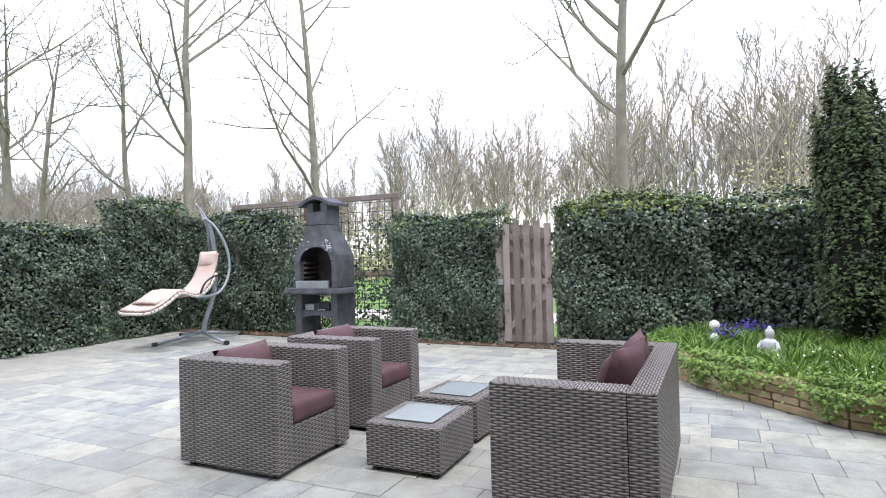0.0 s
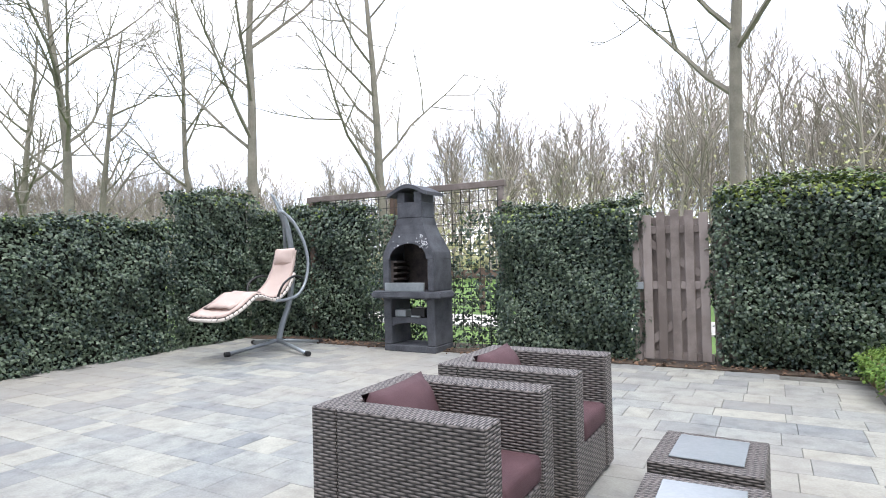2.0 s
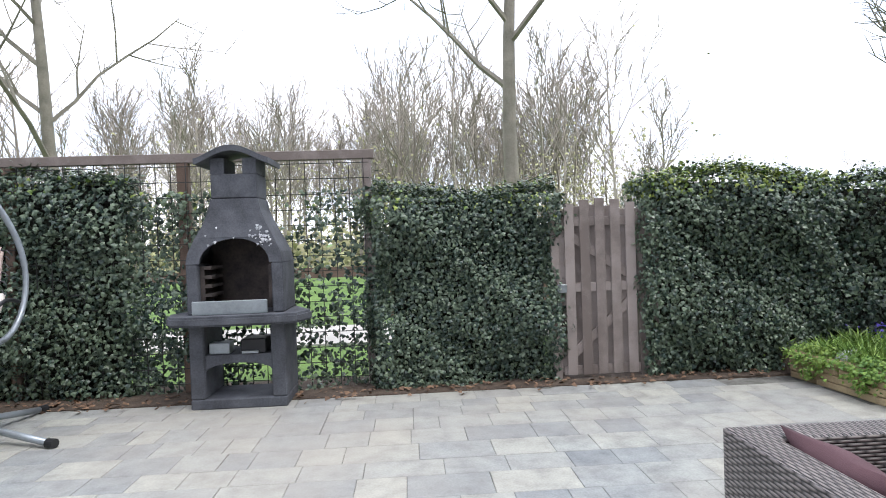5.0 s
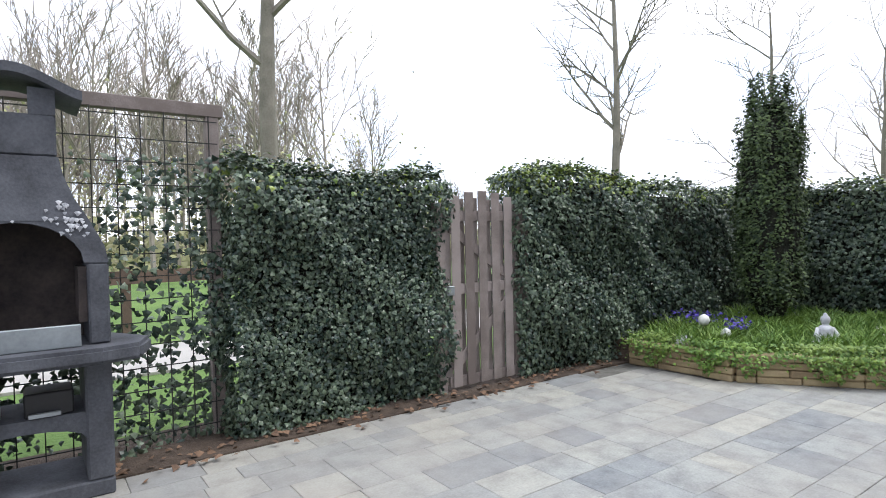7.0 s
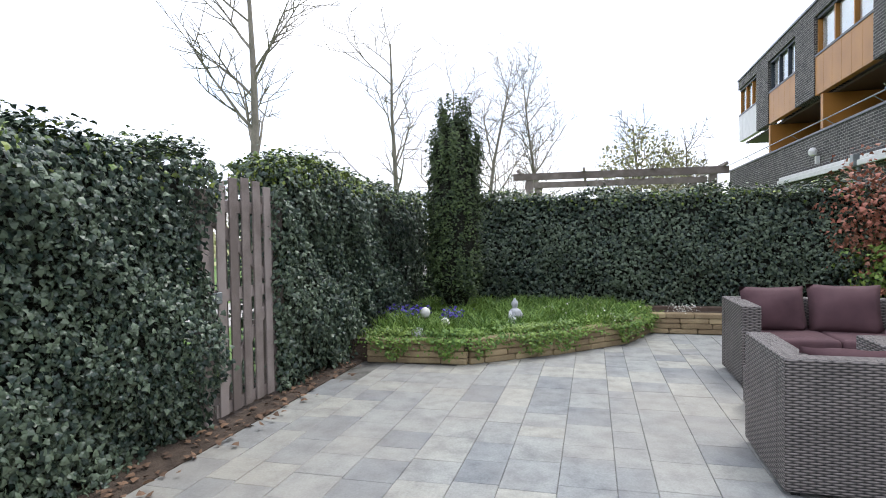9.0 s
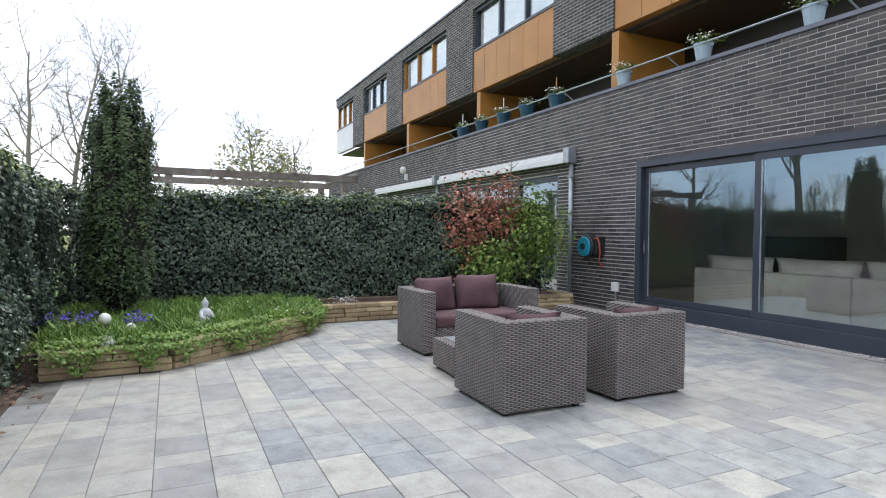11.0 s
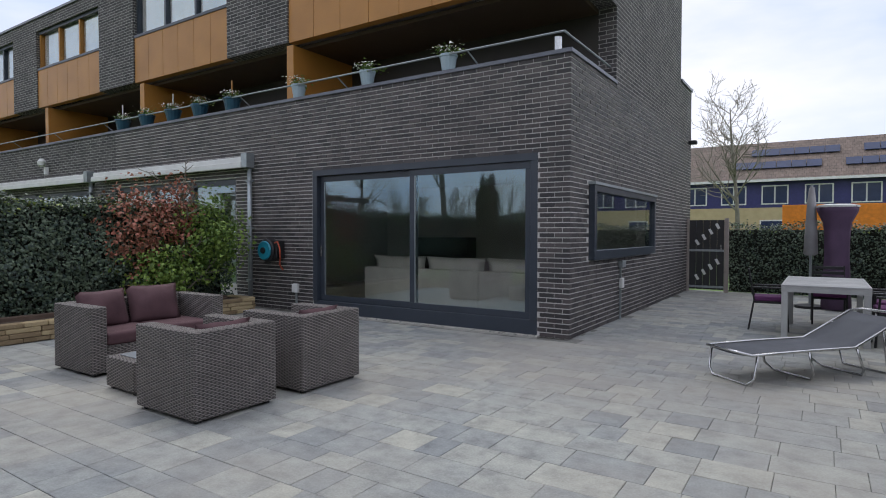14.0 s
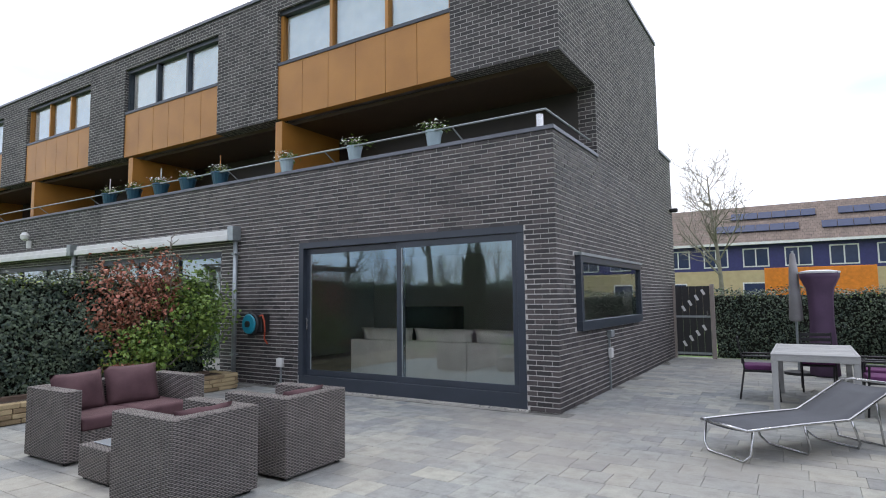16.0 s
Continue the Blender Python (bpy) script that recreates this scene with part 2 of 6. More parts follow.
def wicker_mat(name, light, dark, w=0.034, h=0.0135):
    """Flat strands woven over and under, in rows of height h, each float w long."""
    m = mat(name, light, 0.5, bump=0)
    n, l = m.node_tree.nodes, m.node_tree.links
    bsdf = n["Principled BSDF"]

    def op(kind, a, b=None):
        x = n.new("ShaderNodeMath")
        x.operation = kind
        for k, v in ((0, a), (1, b)):
            if v is None:
                continue
            if isinstance(v, (int, float)):
                x.inputs[k].default_value = v
            else:
                l.new(v, x.inputs[k])
        return x.outputs[0]

    co = n.new("ShaderNodeTexCoord")
    sep = n.new("ShaderNodeSeparateXYZ")
    l.new(co.outputs["UV"], sep.inputs[0])
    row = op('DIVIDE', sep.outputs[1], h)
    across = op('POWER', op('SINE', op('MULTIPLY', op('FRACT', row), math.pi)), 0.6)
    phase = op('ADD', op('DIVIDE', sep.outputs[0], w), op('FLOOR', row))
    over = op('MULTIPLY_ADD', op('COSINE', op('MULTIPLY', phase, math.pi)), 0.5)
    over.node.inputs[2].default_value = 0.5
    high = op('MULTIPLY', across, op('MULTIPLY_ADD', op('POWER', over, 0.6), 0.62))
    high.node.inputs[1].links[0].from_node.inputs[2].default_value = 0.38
    # Weave height drives the colour: shade in gaps and under-strands is painted in.
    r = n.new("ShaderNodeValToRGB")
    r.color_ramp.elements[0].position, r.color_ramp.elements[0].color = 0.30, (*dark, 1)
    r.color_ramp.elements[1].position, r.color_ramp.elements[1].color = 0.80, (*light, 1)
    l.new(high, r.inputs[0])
    ns = n.new("ShaderNodeTexNoise")
    ns.inputs["Scale"].default_value, ns.inputs["Detail"].default_value = 9.0, 5
    l.new(co.outputs["Object"], ns.inputs["Vector"])
    mx = n.new("ShaderNodeMix")
    mx.data_type, mx.blend_type = 'RGBA', 'OVERLAY'
    mx.inputs[0].default_value = 0.4
    l.new(r.outputs[0], mx.inputs[6])
    l.new(ns.outputs[0], mx.inputs[7])
    l.new(mx.outputs[2], bsdf.inputs["Base Color"])
    bp = n.new("ShaderNodeBump")
    bp.inputs["Strength"].default_value, bp.inputs["Distance"].default_value = 1.0, 0.007
    l.new(high, bp.inputs["Height"])
    l.new(bp.outputs[0], bsdf.inputs["Normal"])
    return m


M_SLAB = slab_mat("tumbled_concrete_slab", "ShaderNodeNewGeometry", "Random Per Island")
M_SLAB1 = slab_mat("tumbled_concrete_slab_single", "ShaderNodeObjectInfo", "Random")
M_SAND = mat("joint_sand", (0.27, 0.265, 0.245), 0.95, alt=(0.07, 0.068, 0.055), scale=2.5, fine=25, bump=0.3)
M_SOIL = mat("garden_soil", (0.13, 0.095, 0.07), 0.95, alt=(0.05, 0.036, 0.027), scale=9, fine=80, bump=0.9, dist=0.03)
M_LAWN = mat("lawn_ground", (0.16, 0.26, 0.06), 0.9, alt=(0.07, 0.14, 0.03), scale=0.7, fine=30, bump=0.8, dist=0.04)
M_PATH = mat("gravel_path", (0.52, 0.50, 0.46), 0.9, scale=1.2, fine=60, bump=0.4)
M_PEBBLE = mat("mixed_pebbles", (0.55, 0.53, 0.49), 0.8, alt=(0.16, 0.155, 0.15), scale=3, bump=0, island=1.2)
M_BRICK = mat("dark_brick", (0.098, 0.084, 0.082), 0.6, alt=(0.036, 0.033, 0.035), scale=5, fine=90, bump=0.4, island=0.6)
M_BRICK1 = mat("dark_brick_single", (0.098, 0.084, 0.082), 0.6, alt=(0.036, 0.033, 0.035), scale=5, fine=90, bump=0.4, pieces=0.6)
M_MORTAR = mat("grey_mortar", (0.74, 0.72, 0.69), 0.9, alt=(0.42, 0.41, 0.39), scale=1.6, fine=70, bump=0.3)
M_BRICKW = brick_mat("dark_brickwork", (0.088, 0.080, 0.080), (0.04, 0.037, 0.04), (0.36, 0.35, 0.33), 0.222, 0.068, 0.0060)
M_ANTH = mat("anthracite_frame_paint", (0.045, 0.055, 0.075), 0.35, alt=(0.035, 0.045, 0.06), scale=3, bump=0.03)
M_COPING = mat("grey_aluminium_coping", (0.16, 0.17, 0.20), 0.4, metal=0.3, scale=3, bump=0.03)
M_ORANGE = mat("amber_wood_panel", (0.50, 0.23, 0.048), 0.45, alt=(0.36, 0.155, 0.03), scale=1.2, fine=50, bump=0.1)
M_WHITE = mat("white_painted_metal", (0.76, 0.76, 0.75), 0.4, alt=(0.62, 0.62, 0.61), scale=4, bump=0.04)
M_PLASTER = mat("white_interior_plaster", (0.80, 0.78, 0.74), 0.9, alt=(0.72, 0.70, 0.66), scale=2, bump=0.05)
M_INFLOOR = mat("dark_wood_floor", (0.14, 0.10, 0.075), 0.4, scale=3, bump=0.1)
M_CURTAIN = mat("white_curtain_cloth", (0.88, 0.88, 0.88), 0.9, alt=(0.72, 0.74, 0.76), scale=5, bump=0.1)
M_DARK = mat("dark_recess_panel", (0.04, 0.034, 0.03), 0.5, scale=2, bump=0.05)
M_SOFFIT = mat("dark_stained_soffit_boards", (0.075, 0.045, 0.025), 0.6, scale=2, bump=0.1)
M_GLASS = glass_mat("coated_window_glass", 2.1, (0.95, 0.985, 0.97))
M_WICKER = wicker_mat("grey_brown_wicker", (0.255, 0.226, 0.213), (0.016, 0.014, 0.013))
M_PLUM = mat("plum_cushion_fabric", (0.115, 0.058, 0.066), 0.85, alt=(0.075, 0.036, 0.043), scale=7, fine=250, bump=0.35)
M_TGLASS = mat("frosted_table_glass", (0.36, 0.39, 0.41), 0.12, alt=(0.28, 0.31, 0.33), scale=3, bump=0.01)
M_CONC = mat("charcoal_painted_concrete", (0.115, 0.122, 0.14), 0.8, alt=(0.04, 0.042, 0.05), scale=5, fine=70, bump=0.35)
M_SOOT = mat("sooty_firebrick", (0.09, 0.07, 0.062), 0.9, alt=(0.022, 0.02, 0.02), scale=5, fine=50, bump=0.4)
M_ZINC = mat("galvanised_steel", (0.42, 0.46, 0.48), 0.4, metal=0.6, scale=8, bump=0.05)
M_WOODGREY = mat("weathered_grey_wood", (0.315, 0.27, 0.25), 0.85, alt=(0.17, 0.14, 0.125), scale=6, fine=110, bump=0.4, pieces=0.5)
M_WOODBROWN = mat("brown_timber", (0.17, 0.115, 0.085), 0.85, alt=(0.08, 0.055, 0.042), scale=5, fine=90, bump=0.4)
M_WIRE = mat("dark_wire", (0.03, 0.03, 0.028), 0.6, bump=0)
M_IVY = mat("ivy_leaf", (0.130, 0.176, 0.112), 0.36, alt=(0.028, 0.052, 0.039), scale=1.3, fine=9, bump=0.0, island=0.75, spec=0.5)
M_IVYLIGHT = mat("young_ivy_leaf", (0.24, 0.30, 0.06), 0.4, alt=(0.10, 0.17, 0.035), scale=2, fine=9, bump=0, island=0.8)
# Hedge filling: the shade between the twigs is put into this near-black colour.
M_HEDGECORE = mat("hedge_core_painted_shade", (0.022, 0.022, 0.014), 0.95, alt=(0.010, 0.012, 0.008), scale=9, fine=60, bump=0.8, dist=0.04)
M_BARK = mat("grey_green_bark", (0.27, 0.245, 0.20), 0.9, alt=(0.14, 0.13, 0.105), scale=3, fine=35, bump=0.6, dist=0.02)
M_TWIG = mat("far_twigs", (0.39, 0.345, 0.30), 0.95, alt=(0.22, 0.192, 0.165), scale=0.25, fine=4, bump=0, island=0.4)
M_BUDS = mat("spring_bud_haze", (0.42, 0.42, 0.22), 0.9, alt=(0.30, 0.28, 0.17), scale=0.2, fine=3, bump=0, island=0.6)
M_CYPRESS = mat("cypress_foliage", (0.085, 0.13, 0.04), 0.7, alt=(0.022, 0.042, 0.018), scale=4, fine=30, bump=0, island=0.7)
M_GRASS = mat("grass_blade", (0.20, 0.32, 0.055), 0.6, alt=(0.08, 0.17, 0.03), scale=2.5, fine=20, bump=0, island=0.6)
M_REDLEAF = mat("red_spring_leaf", (0.46, 0.17, 0.115), 0.5, alt=(0.26, 0.12, 0.07), scale=3, fine=20, bump=0, island=0.7)
M_GREENLEAF = mat("fresh_green_leaf", (0.22, 0.32, 0.06), 0.5, alt=(0.09, 0.17, 0.03), scale=3, fine=20, bump=0, island=0.7)
M_STACK = mat("yellow_walling_stone", (0.46, 0.36, 0.21), 0.85, alt=(0.26, 0.19, 0.11), scale=5, fine=60, bump=0.5, pieces=0.7)
M_STATUE = mat("white_stone_statue", (0.66, 0.67, 0.70), 0.7, alt=(0.40, 0.41, 0.44), scale=12, fine=60, bump=0.3)
M_PINK = mat("pale_pink_lounger_fabric", (0.60, 0.475, 0.425), 0.85, alt=(0.51, 0.395, 0.35), scale=5, fine=200, bump=0.2)
M_EDGING = mat("cream_edge_fabric", (0.70, 0.64, 0.58), 0.8, scale=5, bump=0.1)
M_STEEL = mat("grey_lacquered_steel", (0.36, 0.40, 0.43), 0.35, metal=0.4, alt=(0.28, 0.31, 0.34), scale=6, bump=0.05)
M_CHROME = mat("polished_aluminium", (0.66, 0.66, 0.66), 0.22, metal=0.9, scale=6, bump=0.02)
M_BLACK = mat("black_plastic", (0.02, 0.02, 0.022), 0.45, scale=6, bump=0.05)
M_TEAL = mat("teal_plastic", (0.02, 0.30, 0.42), 0.35, scale=6, bump=0.02)
M_HOSE = mat("orange_hose", (0.55, 0.10, 0.05), 0.45, bump=0)
M_MESH = mat("charcoal_sling_fabric", (0.085, 0.09, 0.105), 0.7, alt=(0.06, 0.064, 0.076), scale=4, fine=200, bump=0.2)
M_PURPLE = mat("purple_cloth", (0.15, 0.035, 0.14), 0.8, alt=(0.09, 0.022, 0.085), scale=5, fine=150, bump=0.2)
M_COVER = mat("dusty_purple_cover", (0.13, 0.075, 0.14), 0.75, alt=(0.085, 0.05, 0.095), scale=3, fine=80, bump=0.3)
M_SLATGREY = mat("light_grey_table_slat", (0.42, 0.42, 0.41), 0.6, alt=(0.31, 0.31, 0.31), scale=4, fine=100, bump=0.2, pieces=0.4)
M_CANVAS = mat("grey_parasol_canvas", (0.34, 0.33, 0.34), 0.85, scale=4, fine=90, bump=0.2)
M_GATE = mat("dark_gate_boards", (0.035, 0.034, 0.036), 0.6, scale=4, bump=0.2)
M_BEIGE = mat("sand_brickwork", (0.52, 0.42, 0.25), 0.85, alt=(0.42, 0.33, 0.19), scale=2, bump=0.2)
M_BLUE = mat("deep_blue_panel", (0.035, 0.035, 0.16), 0.5, bump=0.02)
M_TILE = brick_mat("brown_roof_tile", (0.20, 0.15, 0.125), (0.15, 0.115, 0.095), (0.07, 0.055, 0.05), 0.30, 0.34, 0.012, bump=0.8, dist=0.03)
M_SOLAR = mat("solar_panel_glass", (0.035, 0.05, 0.11), 0.15, alt=(0.025, 0.035, 0.08), scale=2, bump=0)
M_ORSCREEN = mat("bright_orange_screen", (0.80, 0.24, 0.02), 0.7, bump=0.05)
M_SOFA = mat("pale_sage_sofa_fabric", (0.84, 0.85, 0.79), 0.9, alt=(0.68, 0.69, 0.64), scale=4, fine=120, bump=0.2)
M_POT = mat("pale_blue_pot", (0.42, 0.52, 0.58), 0.5, alt=(0.32, 0.42, 0.48), scale=6, bump=0.05)
M_POTDARK = mat("blue_glazed_pot", (0.03, 0.10, 0.16), 0.3, bump=0.02)
M_PETAL = mat("white_petal", (0.85, 0.85, 0.80), 0.7, alt=(0.7, 0.7, 0.62), bump=0, island=0.4)
M_FLAKE = mat("flaking_pale_paint", (0.55, 0.56, 0.58), 0.85, alt=(0.25, 0.26, 0.28), scale=20, bump=0, island=0.8)
M_VIOLET = mat("violet_petal", (0.10, 0.07, 0.42), 0.7, bump=0, island=0.4)
M_DRYLEAF = mat("dry_leaf_litter", (0.26, 0.16, 0.10), 0.9, alt=(0.12, 0.075, 0.05), bump=0, island=0.8)

# ---- ground and patio ----
WEST, NORTH, EAST, SOUTH = -7.55, 8.75, 4.0, -7.7
HX, HY = -2.5, 0.5
g = bmesh.new()
bmesh.ops.create_grid(g, x_segments=40, y_segments=40, size=400)
for v in g.verts:
    v.co.z = -0.06
solid("ground", g, M_LAWN, "green grass field reaching the woods", "ground", kind="structure")
solid("patio_bed", box(-8.2, SOUTH, -0.12, 4.6, 8.9, -0.006), M_SAND, "dark sand joints under the patio slabs", "patio", kind="structure")
solid("path", box(-60, 11.6, -0.2, 60, 13.4, -0.03), M_PATH, "pale gravel footpath behind the hedge", "path", kind="structure")
solid("soil_strip", box(-8.0, 8.55, -0.1, 1.2, 9.3, 0.012), M_SOIL, "bare brown soil strip under the ivy hedge", "soil", kind="structure")
# ---- house walls ----
def wall(name, label, boxes, m=M_MORTAR):
    bm = None
    for b in boxes:
        bm = box(*b, bm=bm)
    return solid(name, bm, m, label, "wall", kind="structure")


TOP, ROW_END, BACK = 3.80, 22.6, -7.8
DX0, DX1, DZ = -2.04, 2.28, 2.55
front = wall("wall_front", "dark brown brick ground-floor wall with grey joints",
             [(HX, HY - 0.3, 0, DX0, HY, TOP), (DX0, HY - 0.3, DZ, DX1, HY, TOP), (DX1, HY - 0.3, 0, 4.4, HY, TOP), (4.4, HY - 0.3, 2.5, 8.9, HY, TOP), (4.4, HY - 0.3, 0, 8.9, HY, 0.4)])
wall("wall_row", "dark brick wall of the neighbouring row houses", [(8.9, HY - 0.3, 0, 10.2, HY, TOP), (10.2, HY - 0.3, 2.5, 14.6, HY, TOP), (14.6, HY - 0.3, 0, ROW_END, HY, TOP)], M_BRICKW)
WY0, WY1, WZ0, WZ1 = -3.85, -0.24, 1.07, 2.12
side = wall("wall_side", "dark brick side wall of the house with a corner window",
            [(HX, BACK, 0, HX + 0.3, WY0, TOP), (HX, WY1, 0, HX + 0.3, HY - 0.3, TOP), (HX, WY0, 0, HX + 0.3, WY1, WZ0), (HX, WY0, WZ1, HX + 0.3, WY1, TOP)])
wall("wall_side_upper", "dark brick upper side wall of the house",
     [(HX, -6.5, TOP, HX + 0.3, -1.5, 7.6), (HX, -1.5, 5.05, HX + 0.3, 0.15, 7.6), (HX, BACK, TOP, HX + 0.3, -6.5, 4.95)], M_BRICKW)
wall("wall_inner", "white plastered living room walls", [(HX + 0.32, -6.2, 0, 6.0, -6.0, 2.9), (5.8, -6.0, 0, 6.0, HY - 0.3, 2.9)], M_PLASTER)
wall("wall_rear", "dark brick rear wall of the row", [(HX + 0.3, BACK, 0, ROW_END, BACK + 0.3, 4.9), (HX + 0.3, -6.5, 4.9, ROW_END, -6.2, 7.6), (ROW_END - 0.3, BACK + 0.3, 0, ROW_END, HY - 0.3, TOP), (ROW_END - 0.3, -6.2, TOP, ROW_END, -1.5, 7.6)], M_BRICKW)
solid("floor_inside", box(HX + 0.3, BACK + 0.3, -0.02, ROW_END - 0.3, HY - 0.3, 0.03), M_INFLOOR, "dark wooden living room floor", "floor", kind="structure")
solid("ceiling", box(HX + 0.3, BACK + 0.3, 2.72, ROW_END - 0.3, HY - 0.3, 2.95), M_PLASTER, "white living room ceiling under the terrace", "ceiling", kind="structure")
solid("roof_top", box(HX + 0.3, -6.2, 7.3, ROW_END - 0.3, -0.15, 7.5), M_COPING, "flat grey roof of the row houses", "roof", kind="structure")
cope = thing("coping", "grey metal coping along the terrace parapet", "coping", (HX, HY, TOP), kind="structure")
part("coping_front", box(HX - 0.03, HY - 0.34, TOP, ROW_END, HY + 0.03, TOP + 0.06, 0.006), M_COPING, cope)
part("coping_side", box(HX - 0.03, -1.5, TOP, HX + 0.34, HY - 0.343, TOP + 0.06, 0.006), M_COPING, cope)
part("roof_edge", box(HX - 0.03, 0.0, 7.6, ROW_END, 0.19, 7.66), M_COPING, cope)
part("roof_edge_side", box(HX - 0.03, -6.53, 7.6, HX + 0.33, -0.003, 7.66), M_COPING, cope)
part("rear_edge", box(HX - 0.03, BACK - 0.03, 4.95, HX + 0.33, -6.53, 5.01), M_COPING, cope)
# upper storey: brick piers, amber panels, white windows
PIERS = [(-2.2, -0.69), (3.29, 5.12), (8.70, 10.33), (13.88, 15.46), (18.3, 19.8)]
BAYS = [(-0.69, 3.29), (5.12, 8.70), (10.33, 13.88), (15.46, 18.3), (19.8, ROW_END)]
wall("wall_upper_front", "dark brick piers and band of the upper storey",
     [(a, -0.15, 5.05, b, 0.15, 7.25) for a, b in PIERS] + [(HX + 0.3, -0.15, 7.25, ROW_END, 0.15, 7.6)], M_BRICKW)
solid("soffit", box(HX + 0.3, -1.5, 4.98, ROW_END, -0.153, 5.05), M_SOFFIT, "dark brown boarded soffit above the roof terraces", "soffit", kind="structure")
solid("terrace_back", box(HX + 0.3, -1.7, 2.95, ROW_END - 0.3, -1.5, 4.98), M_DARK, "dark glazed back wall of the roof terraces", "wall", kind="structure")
for k, (a, b) in enumerate(BAYS):
    last = k == len(BAYS) - 1
    pan = thing("facade_panel", "white spandrel panel on the end house" if last else "amber wooden spandrel panels under the upper windows", "facade panel", (a, 0.1, 5.05), "upper storey panels")
    n = max(3, round((b - a) / 0.62))
    for i in range(n):
        part("panel", box(a + (b - a) * i / n + 0.004, -0.05, 5.05, a + (b - a) * (i + 1) / n - 0.004, 0.12, 6.12, 0.003), M_WHITE if last else M_ORANGE, pan)
    win = thing("upper_window", "white-curtained upper window with dark frame", "window", (a, 0.05, 6.12), "upper storey windows", "structure")
    part("window_sill", box(a, -0.1, 6.12, b, 0.14, 6.18), M_ANTH, win)
    part("window_head", box(a, -0.1, 7.17, b, 0.08, 7.25), M_ANTH, win)
    m = 3
    for i in range(m + 1):
        x = a + (b - a - 0.07) * i / m
        part("mullion", box(x, -0.1, 6.18, x + 0.07, 0.06, 7.17), M_ORANGE if k % 2 == 0 else M_ANTH, win)
    for i in range(m):
        x = a + (b - a - 0.07) * i / m
        part("pane", box(x + 0.07, -0.03, 6.18, x + (b - a - 0.07) / m, -0.015, 7.17), M_GLASS, win).visible_shadow = False
        part("curtain", box(x + 0.07, -0.10, 6.18, x + (b - a - 0.07) / m * 0.99, -0.06, 7.17), M_CURTAIN, win)
for x in (3.14, 8.25, 13.2, 18.0):
    f = thing("party_screen", "amber wooden screen wall between roof terraces", "screen wall", (x, -0.6, 2.95), "terrace screens")
    part("board", box(x, -1.5, 2.95, x + 0.14, 0.12, 4.98, 0.004), M_ORANGE, f)
    part("end_post", box(x - 0.02, 0.123, 2.95, x + 0.16, 0.16, 4.98), M_ORANGE, f)
rail = thing("terrace_railing", "slim steel handrail on posts along the parapet", "railing", (HX, HY - 0.2, TOP + 0.06))
part("handrail", tube([(HX + 0.1, HY - 0.02, 4.10), (ROW_END, HY - 0.02, 4.10)], 0.016), M_ZINC, rail)
part("handrail_side", tube([(HX + 0.1, HY - 0.02, 4.10), (HX + 0.1, -1.5, 4.10)], 0.016), M_ZINC, rail)
for i in range(9):
    x = HX + 1.5 + i * 2.6
    part("rail_post", tube([(x, HY - 0.3, 3.86), (x + 0.1, HY - 0.02, 4.10)], 0.012, 6), M_ZINC, rail)
part("corner_post", lathe([(0.055, 3.86), (0.055, 4.06)], 12, HX + 0.22, HY - 0.1), M_CHROME, rail, "short polished steel corner post")
# sliding door
door = thing("sliding_door", "large anthracite sliding glass door, closed", "sliding door", (0.1, HY, 0), kind="structure")
part("frame_top", box(DX0, HY - 0.14, DZ - 0.13, DX1, HY + 0.004, DZ - 0.001, 0.004), M_ANTH, door)
part("frame_bottom", box(DX0, HY - 0.14, 0.0, DX1, HY - 0.012, 0.22, 0.004), M_ANTH, door)
part("frame_left", box(DX0, HY - 0.14, 0.22, DX0 + 0.11, HY + 0.004, DZ - 0.13, 0.004), M_ANTH, door)
part("frame_right", box(DX1 - 0.11, HY - 0.14, 0.22, DX1, HY + 0.004, DZ - 0.13, 0.004), M_ANTH, door)
for x0, x1, y in ((DX0 + 0.11, 0.16, -0.03), (0.05, DX1 - 0.11, -0.085)):
    leaf = part("door_leaf", box(x0, HY + y - 0.045, 0.22, x1, HY + y, 0.32, 0.004), M_ANTH, door)
    part("top_rail", box(x0, HY + y - 0.045, DZ - 0.23, x1, HY + y, DZ - 0.13, 0.004), M_ANTH, leaf)
    part("left_stile", box(x0, HY + y - 0.045, 0.32, x0 + 0.09, HY + y, DZ - 0.23, 0.004), M_ANTH, leaf)
    part("right_stile", box(x1 - 0.09, HY + y - 0.045, 0.32, x1, HY + y, DZ - 0.23, 0.004), M_ANTH, leaf)
    part("glazing_bead", box(x1 - 0.11, HY + y - 0.03, 0.32, x1 - 0.092, HY + y - 0.004, DZ - 0.23), M_ZINC, leaf)
    part("pane", box(x0 + 0.09, HY + y - 0.03, 0.32, x1 - 0.11, HY + y - 0.012, DZ - 0.23), M_GLASS, leaf).visible_shadow = False
part("door_handle", box(DX1 - 0.155, HY - 0.085, 1.0, DX1 - 0.13, HY - 0.05, 1.2, 0.006), M_CHROME, door, "small steel pull handle")
solid("threshold", box(DX0 - 0.05, HY - 0.02, -0.01, DX1 + 0.1, HY + 0.12, 0.015), M_PATH, "strip of pale gravel along the door sill", "gravel strip", kind="structure")
peb = np.random.default_rng(17)
n = 900
pc = np.stack([peb.uniform(DX0 - 0.05, DX1 + 0.1, n), HY + 0.02 + 0.1 * peb.random(n), np.full(n, 0.018)], 1)
OCT = np.array(((1, 0, 0), (0, 1, 0), (-1, 0, 0), (0, -1, 0), (0, 0, 0.7), (0, 0, -0.7)))
